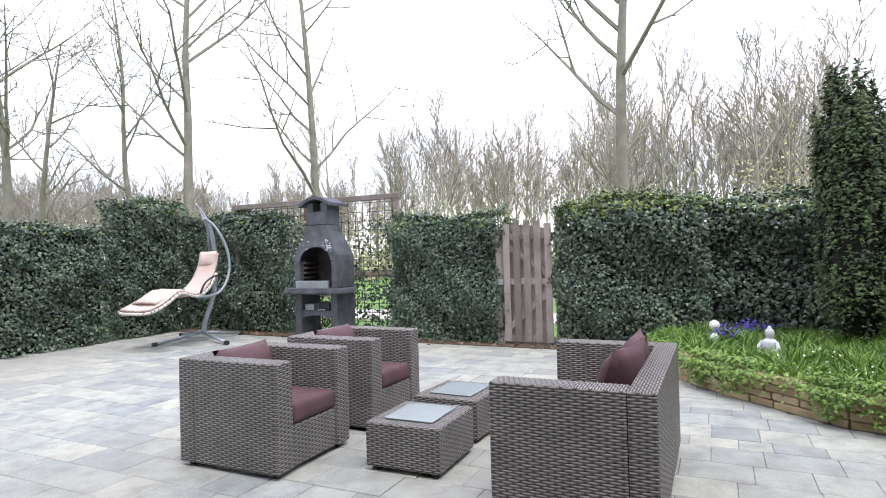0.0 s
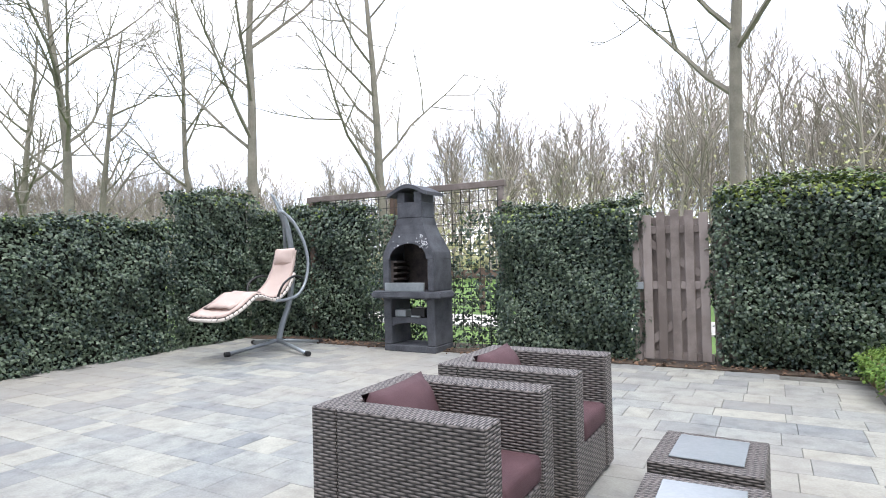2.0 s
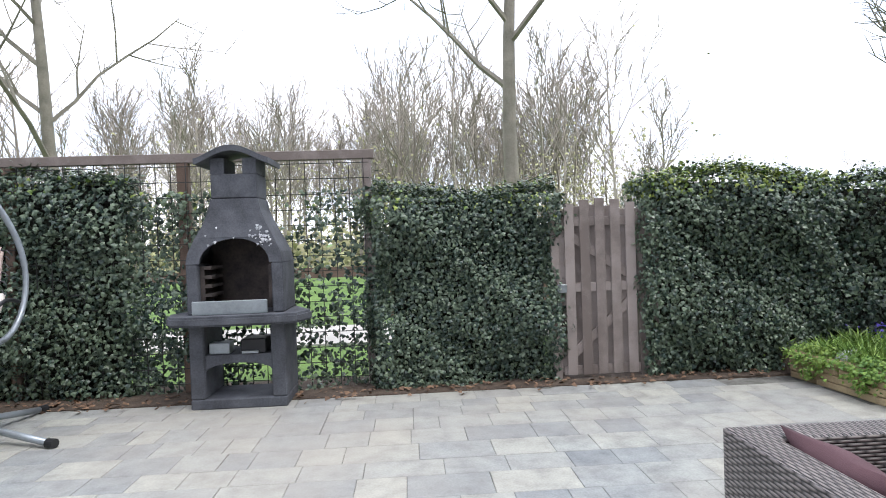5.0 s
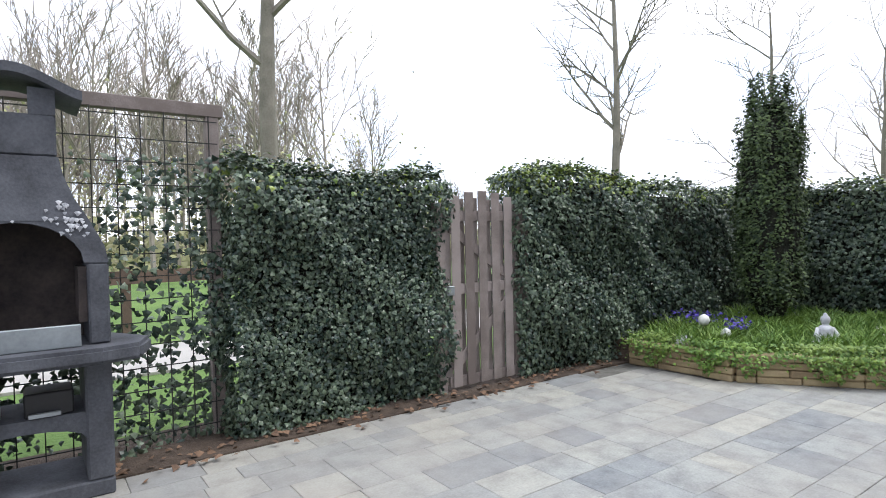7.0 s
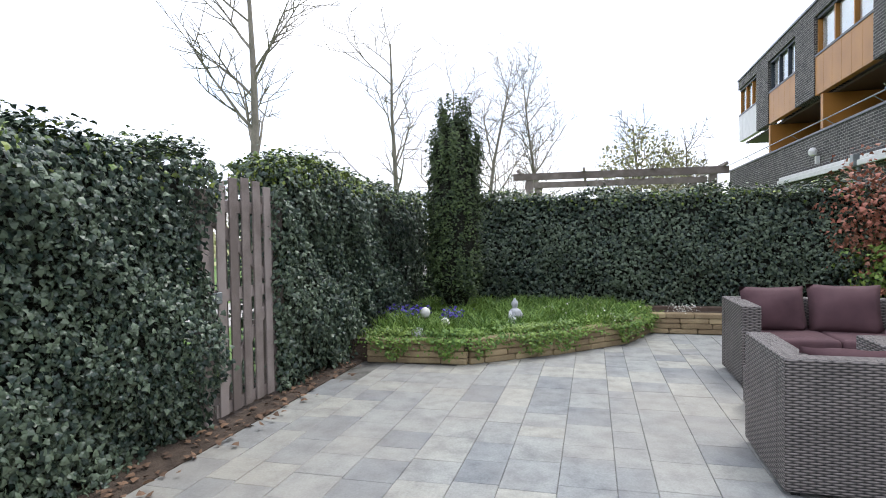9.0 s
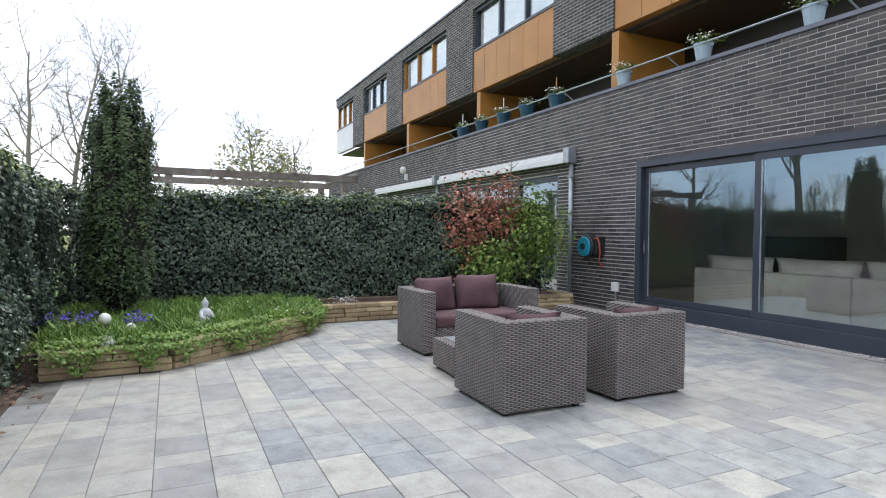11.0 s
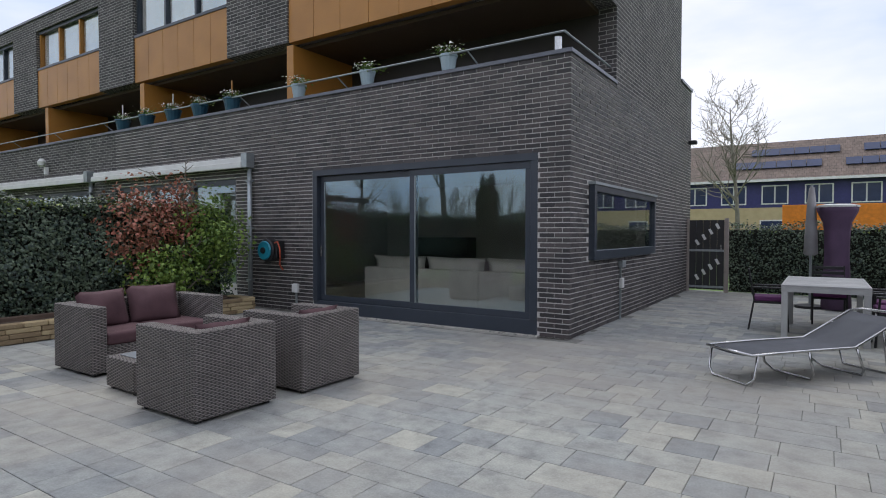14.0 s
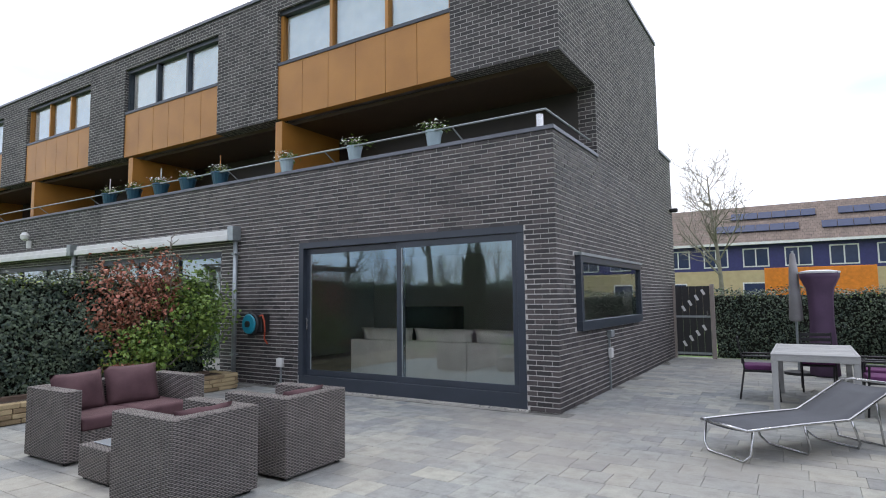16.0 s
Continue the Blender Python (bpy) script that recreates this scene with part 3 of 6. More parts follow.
pv = pc[:, None, :] + OCT[None] * peb.uniform(0.006, 0.015, (n, 1, 3))
pf = np.array(((0, 1, 4), (1, 2, 4), (2, 3, 4), (3, 0, 4), (1, 0, 5), (2, 1, 5), (3, 2, 5), (0, 3, 5)))[None] + (np.arange(n) * 6)[:, None, None]
tagged(new("pebbles", arrays("pebbles", pv.reshape(-1, 3), pf.reshape(-1, 3), M_PEBBLE)), "pale and dark loose pebbles along the door sill", "pebbles", kind="stuff")
# side window
sw = thing("side_window", "projecting anthracite box window on the side wall", "window", (HX, -2, WZ0), kind="structure")
P = HX - 0.09
part("frame_top", box(P, WY0, WZ1 - 0.1, HX + 0.1, WY1, WZ1, 0.004), M_ANTH, sw)
part("cover_strip", box(P - 0.02, WY0 - 0.02, WZ1, HX, WY1 + 0.02, WZ1 + 0.04), M_ZINC, sw)
part("frame_bottom", box(P, WY0, WZ0 - 0.04, HX + 0.1, WY1, WZ0 + 0.1, 0.004), M_ANTH, sw)
part("frame_side", box(P, WY0, WZ0 + 0.1, HX + 0.1, WY0 + 0.1, WZ1 - 0.1, 0.004), M_ANTH, sw)
part("frame_side", box(P, WY1 - 0.1, WZ0 + 0.1, HX + 0.1, WY1, WZ1 - 0.1, 0.004), M_ANTH, sw)
part("pane", box(P + 0.05, WY0 + 0.1, WZ0 + 0.1, P + 0.07, WY1 - 0.1, WZ1 - 0.1), M_GLASS, sw).visible_shadow = False
# neighbour's window and awning boxes
for x0, x1 in ((4.4, 8.9), (10.2, 14.6)):
    w = thing("neighbour_window", "dark framed ground-floor window of the next house", "window", (x0, HY - 0.1, 0.4), kind="structure")
    z0 = 0.4 if x0 < 5 else 0.0
    for i in range(4):
        x = x0 + (x1 - x0 - 0.1) * i / 3
        part("mullion", box(x, HY - 0.16, z0, x + 0.1, HY - 0.06, 2.5), M_ANTH, w)
    part("head", box(x0, HY - 0.158, 2.38, x1, HY - 0.062, 2.498), M_ANTH, w)
    part("pane", box(x0 + 0.1, HY - 0.12, z0, x1 - 0.1, HY - 0.10, 2.38), M_GLASS, w)
for x0, x1 in ((3.85, 9.66), (9.92, 15.2)):
    aw = thing("awning_box", "white awning cassette fixed to the brick wall", "awning", (x0, HY, 2.7), "awning cassettes")
    part("cassette", box(x0 + 0.15, HY + 0.002, 2.70, x1, HY + 0.17, 2.88, 0.03, seg=3), M_WHITE, aw)
    part("front_bar", box(x0 + 0.12, HY + 0.175, 2.66, x1, HY + 0.22, 2.78, 0.01), M_WHITE, aw)
    part("bracket", box(x0 - 0.02, HY + 0.002, 2.66, x0 + 0.148, HY + 0.2, 2.94, 0.01), M_ZINC, aw)
    dp = thing("downpipe", "pale grey rainwater downpipe on the brick wall", "downpipe", (x0 + 0.05, HY + 0.06, 0), "downpipes")
    part("pipe", tube([(x0 + 0.05, HY + 0.07, 0.0), (x0 + 0.05, HY + 0.07, 2.66)], 0.045, 12), M_ZINC, dp, smooth=True)
    for z in (0.5, 1.5, 2.4):
        part("pipe_clip", box(x0 - 0.005, HY + 0.002, z, x0 + 0.105, HY + 0.12, z + 0.03), M_ZINC, dp)
sc = thing("security_light", "white wall lamp on the neighbouring facade", "wall lamp", (12.4, HY, 3.1))
part("bracket", box(12.36, HY + 0.002, 3.0, 12.46, HY + 0.1, 3.2, 0.01), M_WHITE, sc)
part("lamp_head", lathe([(0.03, 3.2), (0.09, 3.24), (0.11, 3.34), (0.05, 3.42)], 12, 12.41, HY + 0.16), M_WHITE, sc)
# hose reel, socket, side conduit
reel = thing("hose_reel", "teal and black wall-mounted hose reel", "hose reel", (3.3, HY, 1.1))
def ydisc(cx, cz, r, y0, y1, n=20):
    b = lathe([(r * 0.92, y0), (r, y0 + 0.02), (r, y1 - 0.02), (r * 0.9, y1)], n)
    bmesh.ops.transform(b, matrix=Matrix.Translation((cx, 0, cz)) @ Matrix(((1, 0, 0, 0), (0, 0, 1, 0), (0, 1, 0, 0), (0, 0, 0, 1))), verts=b.verts)
    bmesh.ops.recalc_face_normals(b, faces=b.faces[:])
    return b
part("casing", ydisc(3.25, 1.1, 0.21, HY + 0.05, HY + 0.25), M_BLACK, reel, smooth=False)
part("face_ring", ydisc(3.25, 1.1, 0.18, HY + 0.25, HY + 0.29), M_TEAL, reel, "teal front disc")
part("hub", ydisc(3.25, 1.1, 0.06, HY + 0.29, HY + 0.32), M_BLACK, reel)
part("bracket", box(3.0, HY + 0.002, 0.95, 3.12, HY + 0.2, 1.28, 0.01), M_BLACK, reel)
part("hose", tube([(3.05, HY + 0.2, 1.24), (2.97, HY + 0.2, 1.26), (2.93, HY + 0.19, 1.15), (2.95, HY + 0.16, 0.98), (3.0, HY + 0.13, 0.84), (2.94, HY + 0.1, 0.74)], 0.016), M_HOSE, reel, "orange hose end hanging down", smooth=True)
sock = thing("outdoor_socket", "white outdoor power socket on the brick wall", "socket", (2.68, HY, 0.4))
part("box", box(2.61, HY + 0.008, 0.34, 2.75, HY + 0.08, 0.5, 0.012), M_WHITE, sock)
part("cable_pipe", box(2.665, HY + 0.008, 0.0, 2.695, HY + 0.035, 0.34), M_ZINC, sock)
cond = thing("wall_conduit", "grey conduit with a junction box on the side wall", "conduit", (HX, -1.75, 0))
part("pipe", box(HX - 0.035, -1.77, 0, HX - 0.008, -1.74, 0.95), M_ZINC, cond)
part("junction_box", box(HX - 0.07, -1.82, 0.52, HX - 0.008, -1.70, 0.68, 0.01), M_WHITE, cond)
part("vent_box", box(HX - 0.09, -1.84, 0.86, HX - 0.008, -1.66, 0.97, 0.01), M_ZINC, cond)
vent = thing("wall_lamp", "small black lamp high on the side wall", "wall lamp", (HX, -7.4, 3.6))
part("lamp", box(HX - 0.2, -7.55, 3.6, HX - 0.008, -7.43, 3.7, 0.02), M_BLACK, vent)
# living-room sofa
ls = thing("living_room_sofa", "pale sage fabric sofa seen through the glass door", "sofa", (-0.4, -0.9, 0.03))
SX0, SX1 = -1.75, 1.98
for i in range(3):
    a, b = SX0 + (SX1 - SX0) * i / 3, SX0 + (SX1 - SX0) * (i + 1) / 3
    part("back_panel", box(a + 0.003, -0.75, 0.06, b - 0.003, -0.55, 0.78, 0.018, seg=2), M_SOFA, ls)
    part("seat", box(a + 0.003, -1.6, 0.06, b - 0.003, -0.75, 0.45, 0.03, seg=2), M_SOFA, ls)
    c = pillow(b - a - 0.02, 0.46, 0.24, pose((a + b) / 2, -0.86, 0.77, -8, 0, 0))
    part("back_cushion", c, M_SOFA, ls, smooth=True)
solid("media_cabinet", box(2.6, -5.9, 0.03, 4.4, -5.4, 1.3, 0.02), M_DARK, "dark cabinet against the living room wall", "cabinet")

# ---- hedges, ivy and trees ----
LEAF = np.array([(0, 0, 0), (0.52, 0.18, -0.06), (0.30, 0.55, 0.0), (0, 1.0, -0.1), (-0.30, 0.55, 0.0), (-0.52, 0.18, -0.06), (0, 0.35, 0.07)])
LEAF_F = np.array([(0, 1, 6), (1, 2, 6), (2, 3, 6), (3, 4, 6), (4, 5, 6), (5, 0, 6)])


def leaves(name, pos, nrm, size, material, rng, hang_down=0.8, spread=0.55):
    """Many small lobed leaves at pos, facing nrm, as one mesh."""
    n = len(pos)
    nr = nrm + rng.normal(0, spread, (n, 3)) + np.array((0, 0, 0.35))
    nr /= np.linalg.norm(nr, axis=1)[:, None]
    tip = rng.normal(0, 0.6, (n, 3)) + np.array((0, 0, -hang_down))
    tip -= nr * np.sum(tip * nr, axis=1)[:, None]
    tip /= np.linalg.norm(tip, axis=1)[:, None] + 1e-9
    sd = np.cross(tip, nr)
    s = size * rng.uniform(0.55, 1.25, n)
    v = pos[:, None, :] + s[:, None, None] * (LEAF[None, :, 0:1] * sd[:, None, :] + LEAF[None, :, 1:2] * tip[:, None, :] + LEAF[None, :, 2:3] * nr[:, None, :])
    f = LEAF_F[None] + (np.arange(n) * 7)[:, None, None]
    return arrays(name, v.reshape(-1, 3), f.reshape(-1, 3), material)


def lump(x, y, z, k):
    return noise.noise(Vector((x * k, y * k, z * k)))


def hedge(label, x0, y0, x1, y1, z0, z1, seed, dens=900, faces="NSEWT", young=0.0, size=0.047, core=True, thin=None):
    """An ivy hedge: core coloured near-black as inner shade, and leaves over the faces named."""
    rng = np.random.default_rng(seed)
    h = thing("ivy_hedge", label, "hedge", ((x0 + x1) / 2, (y0 + y1) / 2, z0), "ivy hedges round the garden")
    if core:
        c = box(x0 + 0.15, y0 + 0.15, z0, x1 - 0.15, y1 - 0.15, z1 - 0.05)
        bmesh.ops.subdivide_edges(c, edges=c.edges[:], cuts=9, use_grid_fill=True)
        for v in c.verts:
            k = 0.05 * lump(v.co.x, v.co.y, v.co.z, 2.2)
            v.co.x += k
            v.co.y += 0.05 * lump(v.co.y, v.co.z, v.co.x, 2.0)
        part("shade_core", c, M_HEDGECORE, h, "near-black core, shade among the ivy twigs put into its colour", smooth=True)
    ps, ns = [], []
    for f in faces:
        w, d, t = x1 - x0, y1 - y0, z1 - z0
        area = {"N": w * t, "S": w * t, "E": d * t, "W": d * t, "T": w * d}[f]
        n = int(area * dens * (1.8 if f == "T" else 1.5))
        a, b = rng.random(n), rng.random(n)
        if f in "NS":
            p = np.stack([x0 + a * w, np.full(n, y1 if f == "N" else y0), z0 + b * t], 1)
            nn = (0, 1 if f == "N" else -1, 0)
        elif f in "EW":
            p = np.stack([np.full(n, x1 if f == "E" else x0), y0 + a * d, z0 + b * t], 1)
            nn = (1 if f == "E" else -1, 0, 0)
        else:
            p = np.stack([x0 + a * w, y0 + b * d, np.full(n, z1)], 1)
            nn = (0, 0, 1)
        nn = np.array(nn, float)
        bulge = 0.055 * np.sin(p[:, 0] * 3.1 + p[:, 2] * 4.3 + seed) + 0.045 * np.sin(p[:, 1] * 4.2 - p[:, 2] * 6.1) + 0.03 * np.sin(p[:, 0] * 9.0 + p[:, 1] * 8.0 + p[:, 2] * 11)
        p = p + nn * (bulge + rng.normal(-0.015, 0.035, n))[:, None]
        if f == "T":
            p[:, 2] += np.abs(rng.normal(0, 0.035, n))
        if thin:
            keep = rng.random(n) < np.array([thin(*q) for q in p])
            p = p[keep]
        ps.append(p)
        ns.append(np.repeat(nn[None], len(p), 0))
    p, nn = np.concatenate(ps), np.concatenate(ns)
    lift = rng.random(len(p)) < young * np.clip((p[:, 2] - z1 + 0.25) / 0.25, 0, 1)
    for sel, m, nm in ((~lift, M_IVY, "ivy_leaves"), (lift, M_IVYLIGHT, "young_leaves")):
        if sel.sum() > 5:
            ob = hang(new(nm, leaves(nm, p[sel], nn[sel], size, m, rng)), h)
            tagged(ob, kind="stuff")
    return h


hedge("dense dark ivy hedge beside the wooden gate", -2.95, NORTH, -1.16, NORTH + 0.5, 0, 1.84, 3, 2500, "SWET", 0.15, 0.040)
hedge("dense dark ivy hedge with young yellow-green tips", -0.33, NORTH - 0.05, 1.6, NORTH + 0.45, 0, 1.95, 4, 1900, "SWT", 0.55, 0.044)
hedge("dark ivy hedge behind the raised flower bed", 1.42, NORTH, 4.6, NORTH + 0.5, 0, 1.84, 5, 1200, "ST", 0.3)
hedge("tall ivy hedge in the garden corner", -8.1, NORTH + 0.15, -5.3, NORTH + 0.6, 0, 2.14, 6, 1250, "SET", 0.1)
hedge("long dark ivy hedge along the patio", WEST - 0.5, 1.0, WEST, 7.35, 0, 1.9, 7, 1300, "ET", 0.1)
hedge("taller ivy hedge rising into the corner", WEST - 0.5, 7.35, WEST + 0.02, NORTH + 0.15, 0, 2.36, 8, 1300, "EST", 0.15)
hedge("ivy hedge along the side passage", WEST - 0.5, SOUTH, WEST, 1.0, 0, 1.85, 9, 550, "ET", 0.1)
hedge("dark green ivy hedge on the east boundary", EAST, 0.9, EAST + 0.5, NORTH, 0, 1.86, 10, 1250, "WT", 0.2)
hedge("clipped evergreen hedge closing the passage", -7.6, SOUTH - 0.5, -3.25, SOUTH, 0, 1.55, 11, 600, "NT", 0.1)
hedge("clipped evergreen hedge beside the dining table", -7.5, -6.9, -6.75, -2.6, 0, 1.75, 12, 600, "ENT", 0.1)
hedge("loose ivy climbing on a wire trellis", -5.35, NORTH + 0.2, -2.9, NORTH + 0.3, 0, 1.95, 13, 1300, "S", 0.1, 0.05, False,
      lambda x, y, z: 0.95 if x < -4.75 else max(0.0, min(0.9, (0.2 + 0.62 * abs(x + 3.95) - 0.16 * max(0, z - 0.9) + 0.45 * lump(x, z, 3, 2.6)))))


def tree_mesh(rng, height, r0, depth, sides=6, spread=0.75, bend=0.10, base_branch=0.35, kids=(5, 4, 3), shape=0.5):
    V, F = [], []

    def limb(p, d, length, r, lvl):
        steps = 7 if lvl == 0 else (5 if lvl == 1 else 3)
        n = sides if lvl == 0 else (4 if lvl == 1 else 3)
        prev = None
        pts = []
        for i in range(steps + 1):
            t = i / steps
            rr = r * (1 - 0.85 * t) + (0.004 if sides > 4 else 0.0009)
            a = d.cross(Vector((0.3, 0.9, 0.2)))
            a.normalize()
            b = d.cross(a)
            base = len(V)
            for k in range(n):
                q = p + (a * math.cos(6.2832 * k / n) + b * math.sin(6.2832 * k / n)) * rr
                V.append((q.x, q.y, q.z))
            if prev is not None:
                for k in range(n):
                    F.append((prev + k, prev + (k + 1) % n, base + (k + 1) % n, base + k))
            prev = base
            pts.append((t, p.copy(), d.copy(), rr))
            d = (d + Vector(rng.normal(0, bend if lvl else bend * 0.4, 3)) + Vector((0, 0, 0.09 if lvl else 0.05))).normalized()
            p = p + d * (length / steps)
        if lvl >= depth:
            return
        for k in range(kids[lvl]):
            t = base_branch + (1 - base_branch) * (k + rng.random()) / kids[lvl] if lvl == 0 else 0.2 + 0.8 * (k + rng.random()) / kids[lvl]
            t = min(t, 0.97)
            i = min(int(t * steps), steps - 1)
            _, q, dd, rr = pts[i]
            q = q.lerp(pts[i + 1][1], t * steps - i)
            ang = rng.random() * 6.2832
            side = Vector((math.cos(ang), math.sin(ang), 0.15))
            side = (side - dd * side.dot(dd)).normalized()
            nd = (dd * (1 - spread * 0.5) + side * spread).normalized()
            limb(q, nd, length * ((0.22 + 0.22 * rng.random()) if lvl == 0 and sides > 4 else 0.30 + 0.25 * rng.random()) * (1.15 - shape * t if lvl == 0 else 1), max(rr * (0.45 if lvl == 0 else 0.55), 0.006 if sides > 4 else 0.0012), lvl + 1)

    limb(Vector((0, 0, 0)), Vector((rng.normal(0, 0.03), rng.normal(0, 0.03), 1)).normalized(), height, r0, 0)
    return V, F


def bare_tree(label, x, y, height, r, seed, kids=(15, 7, 5, 3), depth=3, bb=0.3, shape=0.5):
    rng = np.random.default_rng(seed)
    V, F = tree_mesh(rng, height, r, depth, kids=kids, base_branch=bb, shape=shape)
    t = thing("bare_tree", label, "tree", (x, y, -0.06), "bare trees behind the hedge", local=True)
    n = 8 * 6
    tv = np.array(V)
    trunk_faces = [f for f in F if max(f) < n]
    rest = [tuple(i - n for i in f) for f in F if min(f) >= n]
    hang(new("trunk", arrays("trunk", tv[:n], trunk_faces, M_BARK, True)), t)
    tagged(hang(new("crown", arrays("crown", tv[n:], rest, M_BARK)), t), "thin leafless branches")
    return t


bare_tree("tall bare tree with a knotted grey trunk", -10.46, 11.36, 12.0, 0.15, 21, kids=(13, 6, 4, 3))
bare_tree("slender bare tree with forked upper stem", -14.66, 13.3, 10.0, 0.12, 22, kids=(11, 6, 4, 3))
bare_tree("tall bare tree with short side branches", -10.6, 17.2, 13.5, 0.17, 23, kids=(14, 6, 4, 3), bb=0.22)
bare_tree("tall bare tree with a thick trunk and long side branch", -0.32, 15.5, 13.5, 0.19, 24, kids=(13, 6, 4, 3), bb=0.34)
bare_tree("bare upright tree with a fan of branches", 8.95, 15.05, 10.0, 0.16, 25, kids=(13, 6, 4, 3))
bare_tree("bare tree behind the cypress", 11.1, 11.7, 6.8, 0.10, 26, kids=(11, 5, 4, 3))
bare_tree("thin bare tree beyond the hedge", 18.6, 11.8, 7.4, 0.11, 28, kids=(13, 6, 4, 3))
bare_tree("bare many-branched tree far along the footpath", 22.9, 11.1, 8.6, 0.13, 27, kids=(18, 8, 5, 3), bb=0.2)
bare_tree("bare many-branched tree behind the pergola", 25.0, 8.7, 8.8, 0.13, 32, kids=(18, 8, 5, 3), bb=0.2)
bare_tree("bare tree at the field edge", -13.84, 9.1, 9.5, 0.14, 29, kids=(12, 6, 4, 3))
bare_tree("young bare tree at the field edge", -15.3, 10.6, 7.5, 0.11, 33, kids=(12, 6, 4, 3), bb=0.25)
bare_tree("pale bare tree near the path", -18.8, 10.3, 8, 0.14, 30, kids=(12, 6, 4, 3))
bare_tree("bare young street tree before the row houses", -1.6, -26.0, 8.2, 0.15, 31, kids=(20, 8, 5, 3))
# far woods
rng = np.random.default_rng(40)
protos = [tree_mesh(np.random.default_rng(50 + k), 1.0, 0.009, 3, sides=4, spread=0.42, bend=0.07, base_branch=0.38, kids=(11, 6, 3), shape=0.7) for k in range(5)]
protos = [(np.array(v), f) for v, f in protos]
WV, WF, BP = [], [], []
off = 0
spots = []
for k in range(280):
    x, y = rng.uniform(-48, 15), rng.uniform(27, 50)
    if x < -24:
        y -= (-24 - x) * 0.75
    hgt = rng.uniform(6.2, 9.6) * (0.72 if x < -20 else 1.0 if x < 6.5 else max(0.35, 1.0 - (x - 6.5) / 10))
    spots.append((x, y, hgt))
for k in range(110):
    a, d = radians(rng.uniform(-88, -48)), rng.uniform(38, 60)
    spots.append((d * math.sin(a), 4 + d * math.cos(a), rng.uniform(4.8, 7.4)))
for k in range(70):
    spots.append((rng.uniform(15, 75), rng.uniform(46, 60), rng.uniform(4.0, 6.5)))
for x, y, hgt in spots:
    v, f = protos[rng.integers(5)]
    a = rng.random() * 6.28
    R = np.array(((math.cos(a), -math.sin(a), 0), (math.sin(a), math.cos(a), 0), (0, 0, 1)))
    WV.append((v * np.array((hgt * 1.15, hgt * 1.15, hgt))) @ R.T + np.array((x, y, -0.06)))
    WF.extend([tuple(i + off for i in q) for q in f])
    off += len(v)
    if rng.random() < 0.4:
        c = np.array((x, y, hgt * 0.45))
        BP.append(c + rng.normal(0, 1, (220, 3)) * np.array((1.5, 1.5, hgt * 0.2)))
woods = thing("far_woods", "hazy bare spring woodland beyond the field", "woods", (0, 35, 0), kind="stuff")
tagged(hang(new("stems_and_twigs", arrays("stems_and_twigs", np.concatenate(WV), WF, M_TWIG)), woods), kind="stuff")
bp = np.concatenate(BP)
bp = bp[bp[:, 2] > 0.3]
tagged(hang(new("budding_leaves", leaves("budding_leaves", bp, np.repeat([[0.0, -1.0, 0.3]], len(bp), 0), 0.13, M_BUDS, rng)), woods), kind="stuff")
# low scrub at the foot of the woods
n = 16000
ang = np.radians(rng.uniform(-82, 95, n))
d = rng.uniform(27, 56, n)
sp = np.stack([-2 + d * np.sin(ang), 4 + d * np.cos(ang), np.abs(rng.normal(0, 1.1, n))], 1)
sp = sp[sp[:, 1] > 5.0]
tagged(new("scrub", leaves("scrub", sp, np.repeat([[0.0, -1.0, 0.2]], len(sp), 0), 0.42, M_BUDS, rng)), "low brown-green scrub at the edge of the woods", "scrub", kind="stuff")
# round shrubs and bushes beyond the east hedge
for x, y, r, hgt, sd in ((17.6, 4.5, 1.7, 5.3, 61), (21.5, 2.6, 1.3, 4.9, 62)):
    rg = np.random.default_rng(sd)
    t = thing("budding_tree", "rounded tree in pale yellow-green bud", "tree", (x, y, -0.06), "budding trees", local=True)
    V, F = tree_mesh(rg, hgt, 0.12, 3, kids=(16, 6, 4), base_branch=0.12, spread=0.8)
    hang(new("branches", arrays("branches", V, F, M_BARK)), t)
    p = rg.normal(0, 1, (2600, 3))
    p = p / np.linalg.norm(p, axis=1)[:, None] * (rg.random(2600) ** 0.4)[:, None] * np.array((r, r, hgt * 0.42)) + np.array((0, 0, hgt * 0.58))
    hang(new("crown", leaves("crown", p, p * 0, 0.12, M_BUDS, rg)), t)
# cypress
rg = np.random.default_rng(70)
cy = thing("cypress", "narrow dark green columnar cypress", "tree", (2.95, 8.0, 0.25))
part("trunk", tube([(2.95, 8.0, 0.2), (2.95, 8.0, 2.6)], 0.06, 8, radii=[0.07, 0.02]), M_BARK, cy)
cps = []
for k in range(300):
    z = 0.45 + 2.4 * rg.random() ** 0.9
    a = rg.random() * 6.28
    R = 0.40 * min(1, z / 0.7) * (1.0 if z < 2.45 else 0.62) * rg.uniform(0.75, 1.0)
    cx, cyy = 2.95 + R * math.cos(a) * 0.9, 8.0 + R * math.sin(a) * 0.9
    m = 90
    tt = rg.random(m)
    cps.append(np.stack([cx + rg.normal(0, 0.045, m) * (1.2 - tt), cyy + rg.normal(0, 0.045, m) * (1.2 - tt), z + tt * 0.42 - 0.1], 1))
cp = np.concatenate(cps)
nn = cp - np.array((2.95, 8.0, 0))
nn[:, 2] = 0.2
nn /= np.linalg.norm(nn, axis=1)[:, None]
hang(new("crown", leaves("crown", cp, nn, 0.034, M_CYPRESS, rg, hang_down=-1.2, spread=0.4)), cy)
